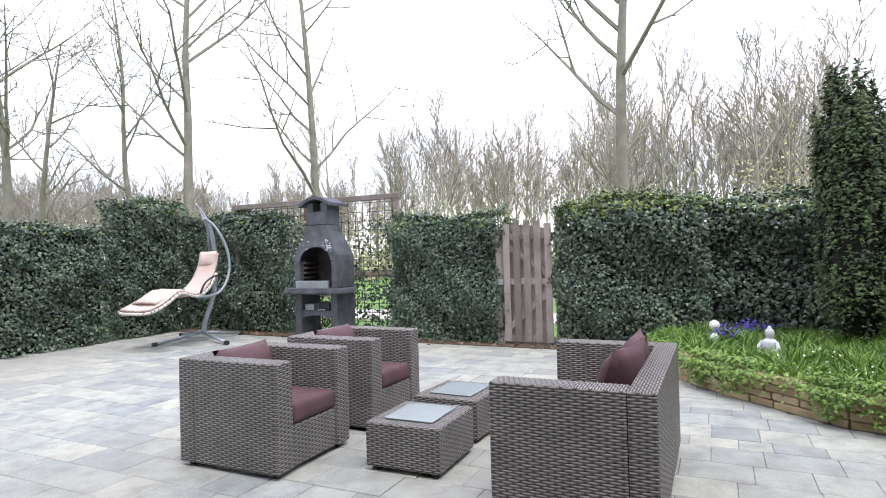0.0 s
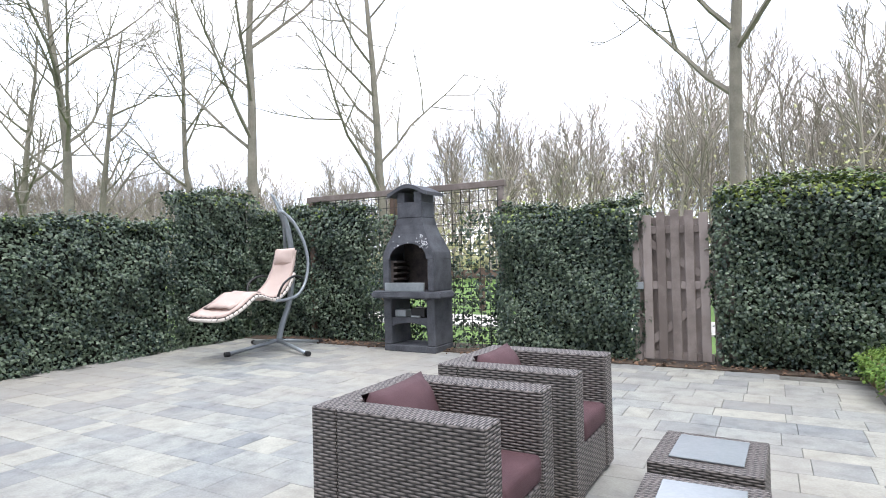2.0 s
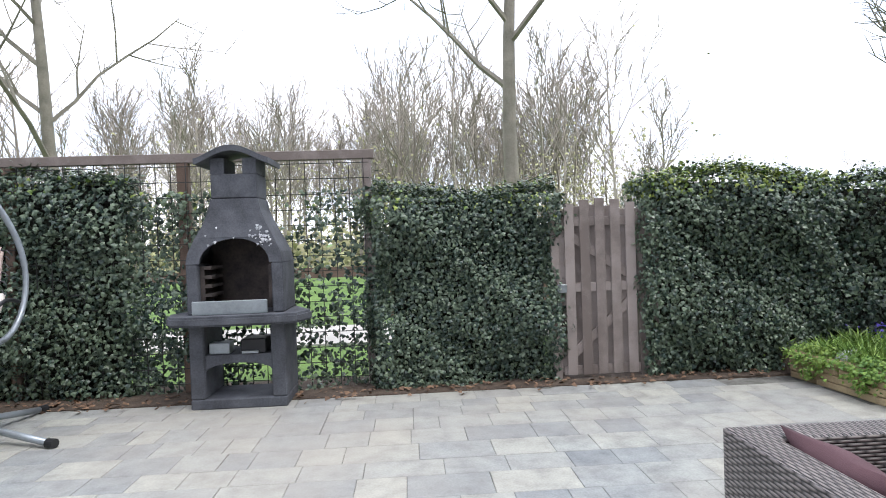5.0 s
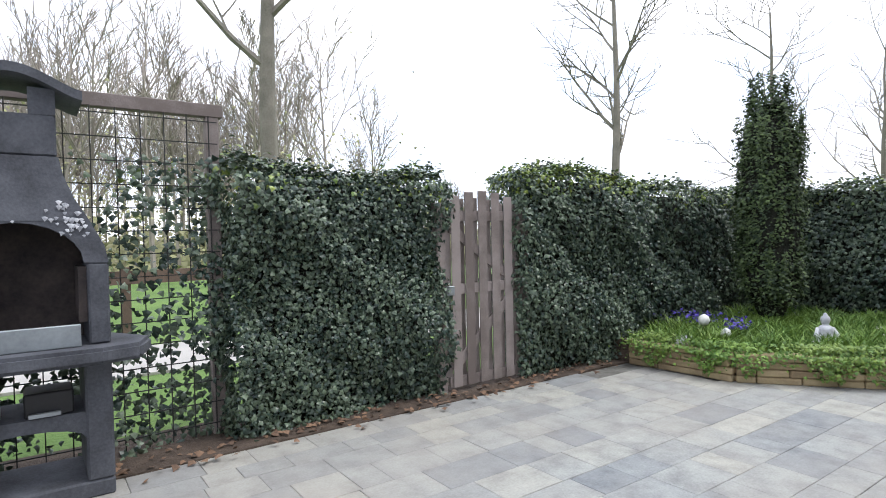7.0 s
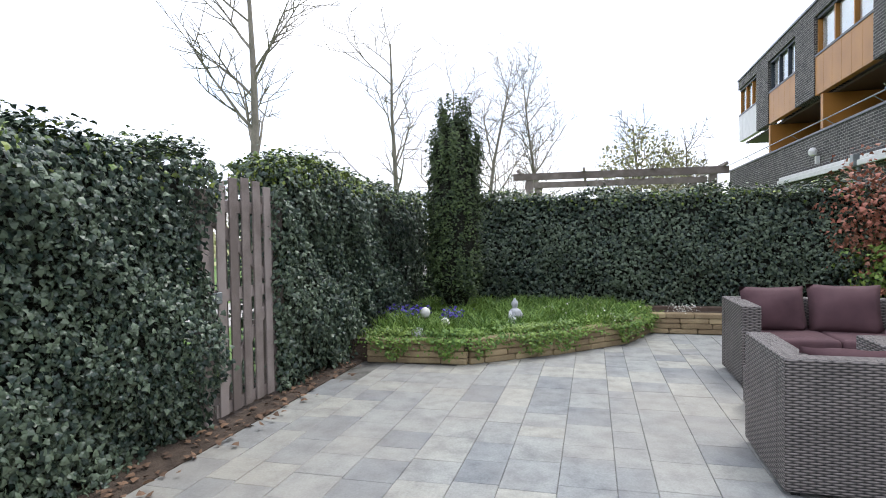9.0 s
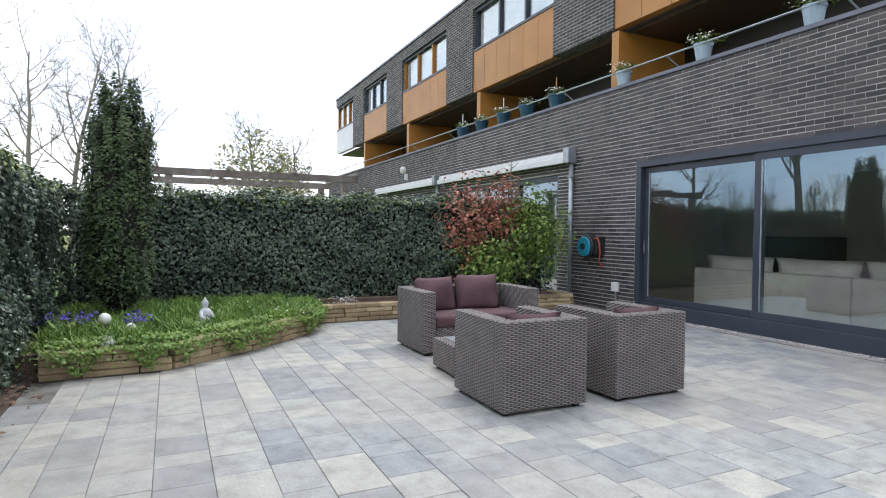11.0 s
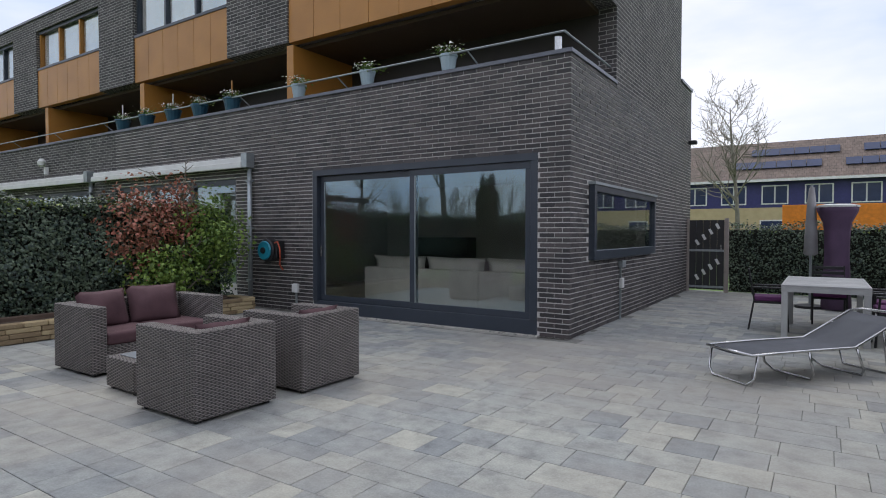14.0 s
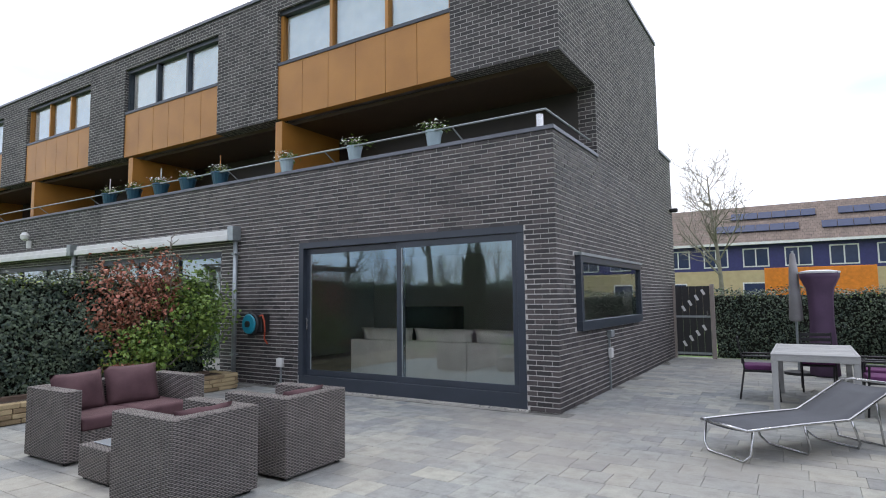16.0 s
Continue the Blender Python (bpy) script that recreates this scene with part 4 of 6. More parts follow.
# Solid filling, near-black to paint the shade inside the cypress crown.
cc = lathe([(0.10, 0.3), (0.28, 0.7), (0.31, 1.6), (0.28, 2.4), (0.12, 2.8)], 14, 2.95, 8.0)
part("inner_shade_core", cc, M_HEDGECORE, cy, "near-black core, shade inside the crown put into its colour")

# ---- gate and trellis ----
GX0, GX1, GY = -1.13, -0.37, NORTH + 0.02
gate = thing("garden_gate", "weathered grey picket gate with diagonal braces", "gate", (GX0, GY, 0))
PITCH = (GX1 - GX0) / 5
for i in range(5):
    x = GX0 + PITCH * i
    zt = 1.70 + 0.07 * math.sin(math.pi * (i + 0.5) / 5)
    part("picket", box(x + 0.028, GY - 0.014, 0.05, x + PITCH - 0.028, GY, zt, 0.003), M_WOODGREY, gate)
    part("back_picket", box(x - 0.05, GY + 0.03, 0.07, x + 0.05, GY + 0.05, zt - 0.06, 0.003), M_WOODGREY, gate)
for z in (0.05, 0.86, 1.50):
    part("rail", box(GX0, GY + 0.002, z, GX1, GY + 0.027, z + 0.09, 0.003), M_WOODGREY, gate)
for za, zb in ((1.44, 0.98), (0.20, 0.80)):
    run, rise = GX1 - GX0 - 0.08, zb - za
    b = box(0, 0.004, -0.042, math.hypot(run, rise), 0.026, 0.042, 0.003)
    bmesh.ops.transform(b, matrix=pose(GX0 + 0.04, GY, za, 0, -math.degrees(math.atan2(rise, run)), 0), verts=b.verts)
    part("brace", b, M_WOODGREY, gate)
for x in (GX0 - 0.1, GX1 + 0.01):
    part("gate_post", box(x, GY + 0.02, 0, x + 0.085 + (0.12 if x > GX0 else 0.0), GY + 0.11, 1.66, 0.006), M_WOODGREY, gate)
part("latch", box(GX0 - 0.06, GY - 0.045, 0.86, GX0 + 0.03, GY - 0.021, 0.94, 0.004), M_ZINC, gate, "galvanised gate latch")
tre = thing("wire_trellis", "wooden frame with dark wire mesh and climbing ivy", "trellis", (-4.7, 9.0, 0))
part("top_rail", box(-6.5, 8.97, 2.24, -2.93, 9.05, 2.33, 0.005), M_WOODGREY, tre)
part("post", box(-3.05, 8.975, 0, -2.96, 9.045, 2.24, 0.005), M_WOODGREY, tre)
part("post", box(-4.83, 8.975, 0, -4.72, 9.045, 2.24, 0.005), M_WOODBROWN, tre)
part("post", box(-6.45, 8.975, 0, -6.36, 9.045, 2.24, 0.005), M_WOODBROWN, tre)
wb = None
for i in range(24):
    x = -6.3 + i * 0.142
    wb = box(x - 0.0035, 8.955, 0.02, x + 0.0035, 8.962, 2.24, bm=wb)
for i in range(15):
    z = 0.1 + i * 0.15
    wb = box(-6.4, 8.948, z - 0.0035, -2.98, 8.955, z + 0.0035, bm=wb)
part("wire_mesh", wb, M_WIRE, tre)
lg = thing("field_fence", "low brown wooden fence beyond the trellis", "fence", (-4, 14.5, 0))
for x in (-9, -6, -3, 0):
    part("post", box(x, 14.4, -0.06, x + 0.12, 14.52, 1.0), M_WOODBROWN, lg)
part("rail", box(-9, 14.36, 0.75, 0.1, 14.398, 0.95), M_WOODBROWN, lg)

# ---- raised bed ----
BED = [(1.02, 8.5), (1.10, 7.45), (1.70, 6.67), (2.50, 5.86), (3.32, 5.55), (3.32, 0.98), (3.98, 0.98)]
bedg = bmesh.new()
outline = BED + [(4.05, 8.74), (1.02, 8.74)]
vs = [bedg.verts.new((x, y, 0.235)) for x, y in outline]
fc = bedg.faces.new(vs)
lo = bmesh.ops.extrude_face_region(bedg, geom=[fc])
for v in [e for e in lo["geom"] if isinstance(e, bmesh.types.BMVert)]:
    v.co.z = 0.0
bmesh.ops.recalc_face_normals(bedg, faces=bedg.faces[:])
solid("bed_soil", bedg, M_SOIL, "dark soil of the raised flower bed", "soil", kind="structure")
bw = thing("stone_edging", "low wall of stacked yellow walling stones", "garden wall", (2.0, 6.4, 0))
rs = random.Random(5)
for (xa, ya), (xb, yb) in zip(BED, BED[1:]):
    L = math.hypot(xb - xa, yb - ya)
    ang = math.atan2(yb - ya, xb - xa)
    for c in range(4):
        s = -rs.random() * 0.15
        while s < L:
            ln = rs.uniform(0.22, 0.48)
            e0, e1 = max(s, 0.0), min(s + ln - 0.008, L)
            if e1 - e0 > 0.05:
                b = box(e0, -0.06 + rs.uniform(-0.008, 0.008), c * 0.066 + 0.002, e1, 0.09, c * 0.066 + 0.062, 0.008)
                bmesh.ops.transform(b, matrix=pose(xa, ya, 0, 0, 0, math.degrees(ang)), verts=b.verts)
                part("stone", b, M_STACK, bw)
            s += ln
slp = thing("timber_sleeper", "dark brown timber sleeper edging behind the bed", "sleeper", (3.86, 4.0, 0.23))
part("sleeper", box(3.74, 1.2, 0.2, 3.86, 5.9, 0.29, 0.01), M_WOODBROWN, slp)


def inside(x, y):
    return x > 1.1 and y < 8.6 and (y > 7.45 or (x - 1.1) * 0.79 + (y - 7.45) * 0.6 > 0.08) and (x < 3.4 or y > 5.6) and y > 5.55 + max(0, 3.3 - x) * 0.42 and x < 3.95


def blades(name, pts, hmin, hmax, width, material, rng, lean=0.5):
    n = len(pts)
    hh = rng.uniform(hmin, hmax, n)
    a = rng.random(n) * 6.283
    ln = rng.normal(0, lean, (n, 2)) * hh[:, None]
    side = np.stack([np.cos(a), np.sin(a), np.zeros(n)], 1) * width
    mid = pts + np.stack([ln[:, 0] * 0.35, ln[:, 1] * 0.35, hh * 0.6], 1)
    tip = pts + np.stack([ln[:, 0], ln[:, 1], hh], 1)
    v = np.stack([pts - side, pts + side, mid + side * 0.7, mid - side * 0.7, tip], 1)
    base = (np.arange(n) * 5)[:, None]
    f = np.concatenate([base + np.array([[0, 1, 2]]), base + np.array([[0, 2, 3]]), base + np.array([[3, 2, 4]])])
    return arrays(name, v.reshape(-1, 3), f, material)


rg = np.random.default_rng(80)
q = np.stack([rg.uniform(0.98, 4.0, 30000), rg.uniform(5.4, 8.7, 30000), np.full(30000, 0.23)], 1)
q = q[[inside(a, b) for a, b, _ in q]]
tuft = np.array([0.5 + lump(a, b, 0, 3.1) + 0.6 * lump(a, b, 2, 9.0) for a, b, _ in q])
for nm, sel, lo_h, hi_h, wd in (("bed_grass", tuft < 0.55, 0.04, 0.11, 0.006), ("tufted_grass", tuft >= 0.55, 0.09, 0.21, 0.008)):
    tagged(new(nm, blades(nm, q[sel], lo_h, hi_h, wd, M_GRASS, rg, 0.6)), "uneven fresh green grass and low plants in the raised bed", "grass", kind="stuff")
for k in range(15):
    (xa, ya), (xb, yb) = BED[k % 4], BED[k % 4 + 1]
    t = rg.uniform(0.05, 0.95)
    ex_, ey_, r = xa + (xb - xa) * t, ya + (yb - ya) * t, rg.uniform(0.10, 0.19)
    n = 420
    u, v = rg.normal(0, r, n), rg.uniform(-0.16, 0.12, n)
    d = Vector((xb - xa, yb - ya)).normalized()
    pts = np.stack([ex_ + d.x * u - d.y * v, ey_ + d.y * u + d.x * v, np.where(v < -0.06, 0.27 - rg.random(n) * 0.22 * np.exp(-(u / r) ** 2), 0.26 + 0.09 * rg.random(n))], 1)
    c = thing("trailing_plant", "soft green cushion plant trailing over the stone edging", "plant", (ex_, ey_, 0.26), "trailing plants on the edging")
    hang(new("foliage", leaves("foliage", pts, np.repeat([[-d.y * -1.0, d.x * -1.0, 0.7]], n, 0), 0.032, M_GREENLEAF if k % 3 else M_GRASS, rg, 0.6, 0.7)), c)
q2 = np.concatenate([np.stack([xa + (xb - xa) * t + rg.normal(0, 0.08, 700), ya + (yb - ya) * t + rg.normal(0, 0.08, 700), 0.25 - 0.12 * rg.random(700) ** 3], 1)
                     for (xa, ya), (xb, yb) in zip(BED[:4], BED[1:5]) for t in (rg.random(700),)])
tagged(new("edge_foliage", leaves("edge_foliage", q2 + rg.normal(0, 0.03, q2.shape), np.repeat([[-0.5, -0.4, 0.6]], len(q2), 0), 0.030, M_GRASS, rg)), "soft green plants trailing over the stone edging", "plants", kind="stuff")
for x, y, r, hh in ((1.22, 7.75, 0.16, 0.2), (3.25, 6.15, 0.2, 0.24), (1.5, 8.3, 0.15, 0.26), (1.75, 8.1, 0.12, 0.2)):
    c = thing("leafy_clump", "clump of long green strap leaves", "plant", (x, y, 0.23), "plant clumps")
    n = 90
    pts = np.stack([x + rg.normal(0, r * 0.5, n), y + rg.normal(0, r * 0.5, n), np.full(n, 0.23)], 1)
    hang(new("strap_leaves", blades("strap_leaves", pts, hh * 0.6, hh, 0.009, M_GREENLEAF, rg, 0.45)), c)


def flower_patch(name, label, cx, cy, z, r, n, m, size=0.02):
    pts = np.stack([cx + rg.normal(0, r, n), cy + rg.normal(0, r, n), z + rg.uniform(0.0, 0.1, n)], 1)
    tagged(new(name, leaves(name, pts, np.repeat([[0.0, 0, 1.0]], n, 0), size, m, rg, 0.1, 0.8)), label, "flowers", "flower patches", "stuff")


flower_patch("violet_flowers", "small violet spring flowers by the hedge", 2.0, 8.35, 0.36, 0.16, 160, M_VIOLET, 0.035)
flower_patch("violet_flowers", "small violet hyacinths in the grass", 1.75, 7.75, 0.38, 0.08, 80, M_VIOLET, 0.035)
flower_patch("white_flowers", "low white and mauve flowers at the bed corner", 3.42, 5.1, 0.27, 0.09, 160, M_PETAL, 0.02)
flower_patch("white_daisies", "little white daisies in the grass", 2.6, 6.2, 0.33, 0.3, 60, M_PETAL, 0.018)
flower_patch("red_flowers", "red flowers behind the sofa", 3.5, 2.9, 0.5, 0.14, 140, M_REDLEAF, 0.045)
# Plain globes on sticks stand in for white tulips.
for x, y, z, r in ((1.62, 8.05, 0.44, 0.06), (1.62, 7.82, 0.33, 0.055)):
    b = thing("white_globe", "white tulip simplified to a small globe on a stick", "ornament", (x, y, z), "white globes")
    part("stick", tube([(x, y, 0.2), (x, y, z)], 0.008, 6), M_WOODBROWN, b)
    part("globe", lathe([(0.01, z - r), (r * 0.7, z - r * 0.7), (r, z), (r * 0.75, z + r * 0.68), (0.01, z + r * 1.02)], 12, x, y), M_PETAL, b, smooth=True)
rk = bmesh.new()
bmesh.ops.create_icosphere(rk, subdivisions=3, radius=1)
for v in rk.verts:
    v.co *= 1 + 0.2 * noise.noise(v.co * 1.7)
    v.co = Vector((1.18 + v.co.x * 0.12, 8.0 + v.co.y * 0.1, 0.27 + v.co.z * 0.075))
solid("white_stone", rk, M_STATUE, "pale rounded stone at the bed edge", "stone", smooth=True)
# seated statue, one plain mesh
st = lathe([(0.13, 0.0), (0.15, 0.02), (0.14, 0.06), (0.085, 0.09), (0.075, 0.14), (0.09, 0.20), (0.06, 0.235), (0.03, 0.25), (0.04, 0.265), (0.052, 0.30), (0.045, 0.335), (0.025, 0.352), (0.018, 0.375), (0.004, 0.385)], 20)
for v in st.verts:
    v.co.y *= 0.8
for s in (-1, 1):
    tube([(s * 0.075, 0, 0.21), (s * 0.115, -0.02, 0.14), (s * 0.06, -0.085, 0.09), (0, -0.1, 0.085)], 0.027, 8, st, [0.026, 0.028, 0.024, 0.02])
    tube([(s * 0.03, -0.03, 0.05), (s * 0.15, -0.06, 0.045), (s * 0.02, -0.13, 0.03)], 0.04, 8, st, [0.045, 0.045, 0.03])
bmesh.ops.transform(st, matrix=pose(2.09, 7.1, 0.235, 0, 0, -38) @ Matrix.Scale(0.86, 4), verts=st.verts)
solid("garden_statue", st, M_STATUE, "small white seated stone statue on the grass", "statue", smooth=True)
# shrub by the house
sh = thing("garden_shrub", "leafy shrub, red young leaves beside fresh green ones", "shrub", (3.9, 2.0, 0.23))
for cx, cyy, cz, r, hgt, m, nm, n in ((4.0, 2.75, 1.45, 0.42, 0.75, M_REDLEAF, "red_foliage", 1700), (3.85, 2.1, 1.75, 0.30, 0.62, M_REDLEAF, "red_foliage", 900), (3.75, 1.55, 1.35, 0.52, 0.75, M_GREENLEAF, "green_foliage", 3000), (3.85, 2.4, 0.8, 0.55, 0.45, M_GREENLEAF, "green_foliage", 2000)):
    p = rg.normal(0, 1, (n, 3))
    p = p / np.linalg.norm(p, axis=1)[:, None] * (rg.random(n) ** 0.38)[:, None]
    p = p * (1 + 0.3 * np.sin(p[:, 0:1] * 7 + p[:, 2:3] * 9)) * np.array((r * 1.12, r * 1.25, hgt * 1.05)) + np.array((cx, cyy, cz))
    hang(new(nm, leaves(nm, p, (p - np.array((cx, cyy, cz))), 0.062, m, rg, 0.5, 0.6)), sh)
V, F = tree_mesh(np.random.default_rng(83), 2.1, 0.03, 2, kids=(12, 5), base_branch=0.05, spread=0.7)
hang(new("stems", arrays("stems", np.array(V) + np.array((3.85, 2.0, 0.23)), F, M_BARK)), sh)
n = 420
pl = np.stack([rg.uniform(-7, 0.9, n), rg.normal(8.62, 0.1, n), np.full(n, 0.02) + rg.random(n) * 0.02], 1)
tagged(new("leaf_litter", leaves("leaf_litter", pl, np.repeat([[0, 0, 1.0]], n, 0), 0.05, M_DRYLEAF, rg, 0, 0.4)), "dry brown leaves lying under the hedge", "leaf litter", kind="stuff")

# ---- lounge set ----
def cushion(x0, y0, z0, x1, y1, z1, puff=0.03, m=None):
    b = box(x0, y0, z0, x1, y1, z1, min(x1 - x0, y1 - y0, z1 - z0) * 0.3, seg=3)
    c = Vector(((x0 + x1) / 2, (y0 + y1) / 2, (z0 + z1) / 2))
    for v in b.verts:
        v.co += Vector((noise.noise(v.co * 5), noise.noise(v.co * 5 + Vector((7, 1, 2))), noise.noise(v.co * 5 + Vector((3, 9, 4))))) * puff * 0.5
    if m:
        bmesh.ops.transform(b, matrix=m, verts=b.verts)
    return b


def wicker_seat(name, label, category, group, W, D, pillows):
    """Width W along x, depth D along y, front towards -y."""
    t = thing(name, label, category, group=group, local=True)
    H, A = 0.69, 0.15
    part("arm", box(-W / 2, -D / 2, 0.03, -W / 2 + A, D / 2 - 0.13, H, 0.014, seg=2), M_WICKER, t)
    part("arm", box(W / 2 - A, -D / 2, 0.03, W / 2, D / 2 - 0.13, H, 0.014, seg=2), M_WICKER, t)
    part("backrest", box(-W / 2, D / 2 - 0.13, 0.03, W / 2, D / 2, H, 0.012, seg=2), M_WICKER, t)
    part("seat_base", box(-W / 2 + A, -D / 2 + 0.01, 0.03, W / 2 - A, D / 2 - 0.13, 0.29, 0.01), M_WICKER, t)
    n = 1 if W < 1 else 2
    sw_ = (W - 2 * A) / n
    for i in range(n):
        part("seat_cushion", cushion(-W / 2 + A + sw_ * i + 0.004, -D / 2 + 0.0, 0.292, -W / 2 + A + sw_ * (i + 1) - 0.004, D / 2 - 0.14, 0.42, 0.012), M_PLUM, t, smooth=True)
    for px, pw, ph, tilt, yaw in pillows:
        part("back_pillow", pillow(pw, ph, 0.17, pose(px, D / 2 - 0.24, 0.42 + ph / 2 * math.cos(radians(tilt)) - 0.02, -tilt, 0, yaw)), M_PLUM, t, "plum back pillow", smooth=True)
    for sx in (-1, 1):
        for sy in (-1, 1):
            part("foot", box(sx * (W / 2 - 0.06) - 0.02, sy * (D / 2 - 0.06) - 0.02, 0, sx * (W / 2 - 0.06) + 0.02, sy * (D / 2 - 0.06) + 0.02, 0.03), M_BLACK, t)
    return t


ch = wicker_seat("wicker_armchair", "grey-brown wicker armchair with plum cushions", "armchair", "wicker lounge set", 0.75, 0.80, [(0.01, 0.52, 0.36, 26, 3)])
ch.matrix_basis = pose(-1.11, 3.92, 0, 0, 0, 90.5)
copy_thing(ch, pose(-1.08, 4.93, 0, 0, 0, 89.5))
sofa = wicker_seat("wicker_sofa", "grey-brown wicker two-seat sofa with plum cushions", "sofa", "wicker lounge set", 1.48, 0.78, [(-0.36, 0.55, 0.42, 16, 8), (0.2, 0.56, 0.45, 20, -10)])
sofa.matrix_basis = pose(1.02, 4.28, 0, 0, 0, -90)
tb = thing("wicker_side_table", "low wicker side table with an inset glass top", "side table", group="wicker lounge set", local=True)
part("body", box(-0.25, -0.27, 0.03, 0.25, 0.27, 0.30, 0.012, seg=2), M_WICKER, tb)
part("glass_top", box(-0.165, -0.185, 0.302, 0.165, 0.185, 0.312, 0.003), M_TGLASS, tb, "frosted grey glass top")
for sx in (-1, 1):
    for sy in (-1, 1):
        part("foot", box(sx * 0.2 - 0.02, sy * 0.22 - 0.02, 0, sx * 0.2 + 0.02, sy * 0.22 + 0.02, 0.03), M_BLACK, tb)
tb.matrix_basis = pose(-0.08, 4.18, 0, 0, 0, 1)
copy_thing(tb, pose(-0.10, 4.86, 0, 0, 0, -2))

# ---- barbecue ----
bq = thing("garden_barbecue", "charcoal concrete barbecue with a chimney hood", "barbecue", (-4.13, 8.6, 0))
X0, X1, Y0, Y1 = -4.55, -3.72, 8.36, 8.86
part("plinth", box(X0, Y0, 0, X1, Y1, 0.09, 0.01), M_CONC, bq)
for a, b in ((X0, X0 + 0.13), (X1 - 0.13, X1)):
    part("leg_slab", box(a, Y0, 0.09, b, Y1, 0.74, 0.012), M_CONC, bq)
arch = [(X0 + 0.13, 0.47), (X0 + 0.13, 0.33)] + [(-4.135 - 0.285 * math.cos(math.pi * k / 8), 0.33 + 0.07 * math.sin(math.pi * k / 8)) for k in range(1, 8)] + [(X1 - 0.13, 0.33), (X1 - 0.13, 0.47)]
part("middle_shelf", extrude_xz(arch, Y0 + 0.02, Y1 - 0.04), M_CONC, bq)
wt = bmesh.new()
cs = [(X0 - 0.22, 8.50), (X0 - 0.14, 8.26), (X0 + 0.05, 8.20), (X1 - 0.05, 8.20), (X1 + 0.14, 8.26), (X1 + 0.22, 8.50), (X1 + 0.02, 8.86), (X0 - 0.02, 8.86)]
top_f = wt.faces.new([wt.verts.new((x, y, 0.83)) for x, y in cs])
ex = bmesh.ops.extrude_face_region(wt, geom=[top_f])
for v in [e for e in ex["geom"] if isinstance(e, bmesh.types.BMVert)]:
    v.co.z = 0.742
bmesh.ops.recalc_face_normals(wt, faces=wt.faces[:])
bmesh.ops.bevel(wt, geom=wt.edges[:], offset=0.02, segments=2, affect='EDGES')
part("worktop", wt, M_CONC, bq)
for a, b in ((X0, X0 + 0.1), (X1 - 0.1, X1)):
    part("side_wall", box(a, Y0, 0.832, b, Y1, 1.27, 0.01), M_CONC, bq)
part("firebrick_back", box(X0 + 0.1, Y1 - 0.09, 0.832, X1 - 0.1, Y1 - 0.02, 1.5), M_SOOT, bq, "sooty firebrick back")
part("firebrick_side", box(X0 + 0.102, Y0 + 0.06, 0.95, X0 + 0.14, Y1 - 0.1, 1.25), M_SOOT, bq)
part("firebrick_side", box(X1 - 0.14, Y0 + 0.06, 0.95, X1 - 0.102, Y1 - 0.1, 1.25), M_SOOT, bq)
for z in (0.98, 1.06, 1.14, 1.22):
    part("grill_ledge", box(X0 + 0.142, Y0 + 0.05, z, X0 + 0.2, Y1 - 0.12, z + 0.03, 0.004), M_SOOT, bq)
part("ash_guard", box(X0 + 0.05, Y0 - 0.035, 0.832, X1 - 0.14, Y0 - 0.005, 0.95, 0.004), M_ZINC, bq, "galvanised ash guard")
# hood: an arched front lip, and a flared hood narrowing to the chimney
cx, cyb = (X0 + X1) / 2, (Y0 + Y1) / 2
hb = bmesh.new()
levels = [(0.415, 0.25, 1.27), (0.40, 0.245, 1.36), (0.335, 0.225, 1.50), (0.27, 0.20, 1.62), (0.225, 0.185, 1.74), (0.205, 0.18, 1.84)]
rings = [[hb.verts.new((cx + sx * w, cyb + sy * d, z)) for sx, sy in ((-1, -1), (1, -1), (1, 1), (-1, 1))] for w, d, z in levels]
for i, (u, v) in enumerate(zip(rings, rings[1:])):
    for k in range(4):
        if k == 0 and i < 2:
            continue
        hb.faces.new((u[k], u[(k + 1) % 4], v[(k + 1) % 4], v[k]))
hb.faces.new(rings[-1])
lip = []
for k in range(13):
    t = math.pi * k / 12
    lip.append((cx - 0.30 * math.cos(t), 1.275 + 0.215 * math.sin(t)))
pa = [hb.verts.new((x, cyb - 0.25 + 0.03 * max(0, (z - 1.3) / 0.2), z)) for x, z in lip]
outer = [rings[0][0], rings[1][0], rings[2][0], rings[2][1], rings[1][1], rings[0][1]]
hb.faces.new((outer[0], outer[1], pa[1], pa[0]))
hb.faces.new((outer[1], outer[2], pa[3], pa[2], pa[1]))
hb.faces.new((outer[2], pa[6], pa[5], pa[4], pa[3]))
hb.faces.new((outer[2], outer[3], pa[6]))
hb.faces.new((outer[3], pa[9], pa[8], pa[7], pa[6]))
hb.faces.new((outer[3], outer[4], pa[11], pa[10], pa[9]))
hb.faces.new((outer[4], outer[5], pa[12], pa[11]))
bmesh.ops.recalc_face_normals(hb, faces=hb.faces[:])
hood = part("hood", hb, M_CONC, bq, "flared hood with flaking white paint")
sol = hood.modifiers.new("thick", 'SOLIDIFY')
sol.thickness, sol.offset = 0.03, -1
part("chimney", box(cx - 0.20, cyb - 0.175, 1.842, cx + 0.20, cyb + 0.175, 2.06, 0.01), M_CONC, bq)
for sx in (-1, 1):
    part("chimney_pillar", box(cx + sx * 0.14 - 0.06, cyb - 0.17, 2.06, cx + sx * 0.14 + 0.06, cyb + 0.17, 2.2), M_CONC, bq)
cap_o = [(cx - 0.32 + 0.64 * k / 16, 2.19 + 0.115 * math.sin(math.pi * k / 16) ** 1.4) for k in range(17)]
cap_o += [(x, z - 0.05) for x, z in cap_o[::-1]]
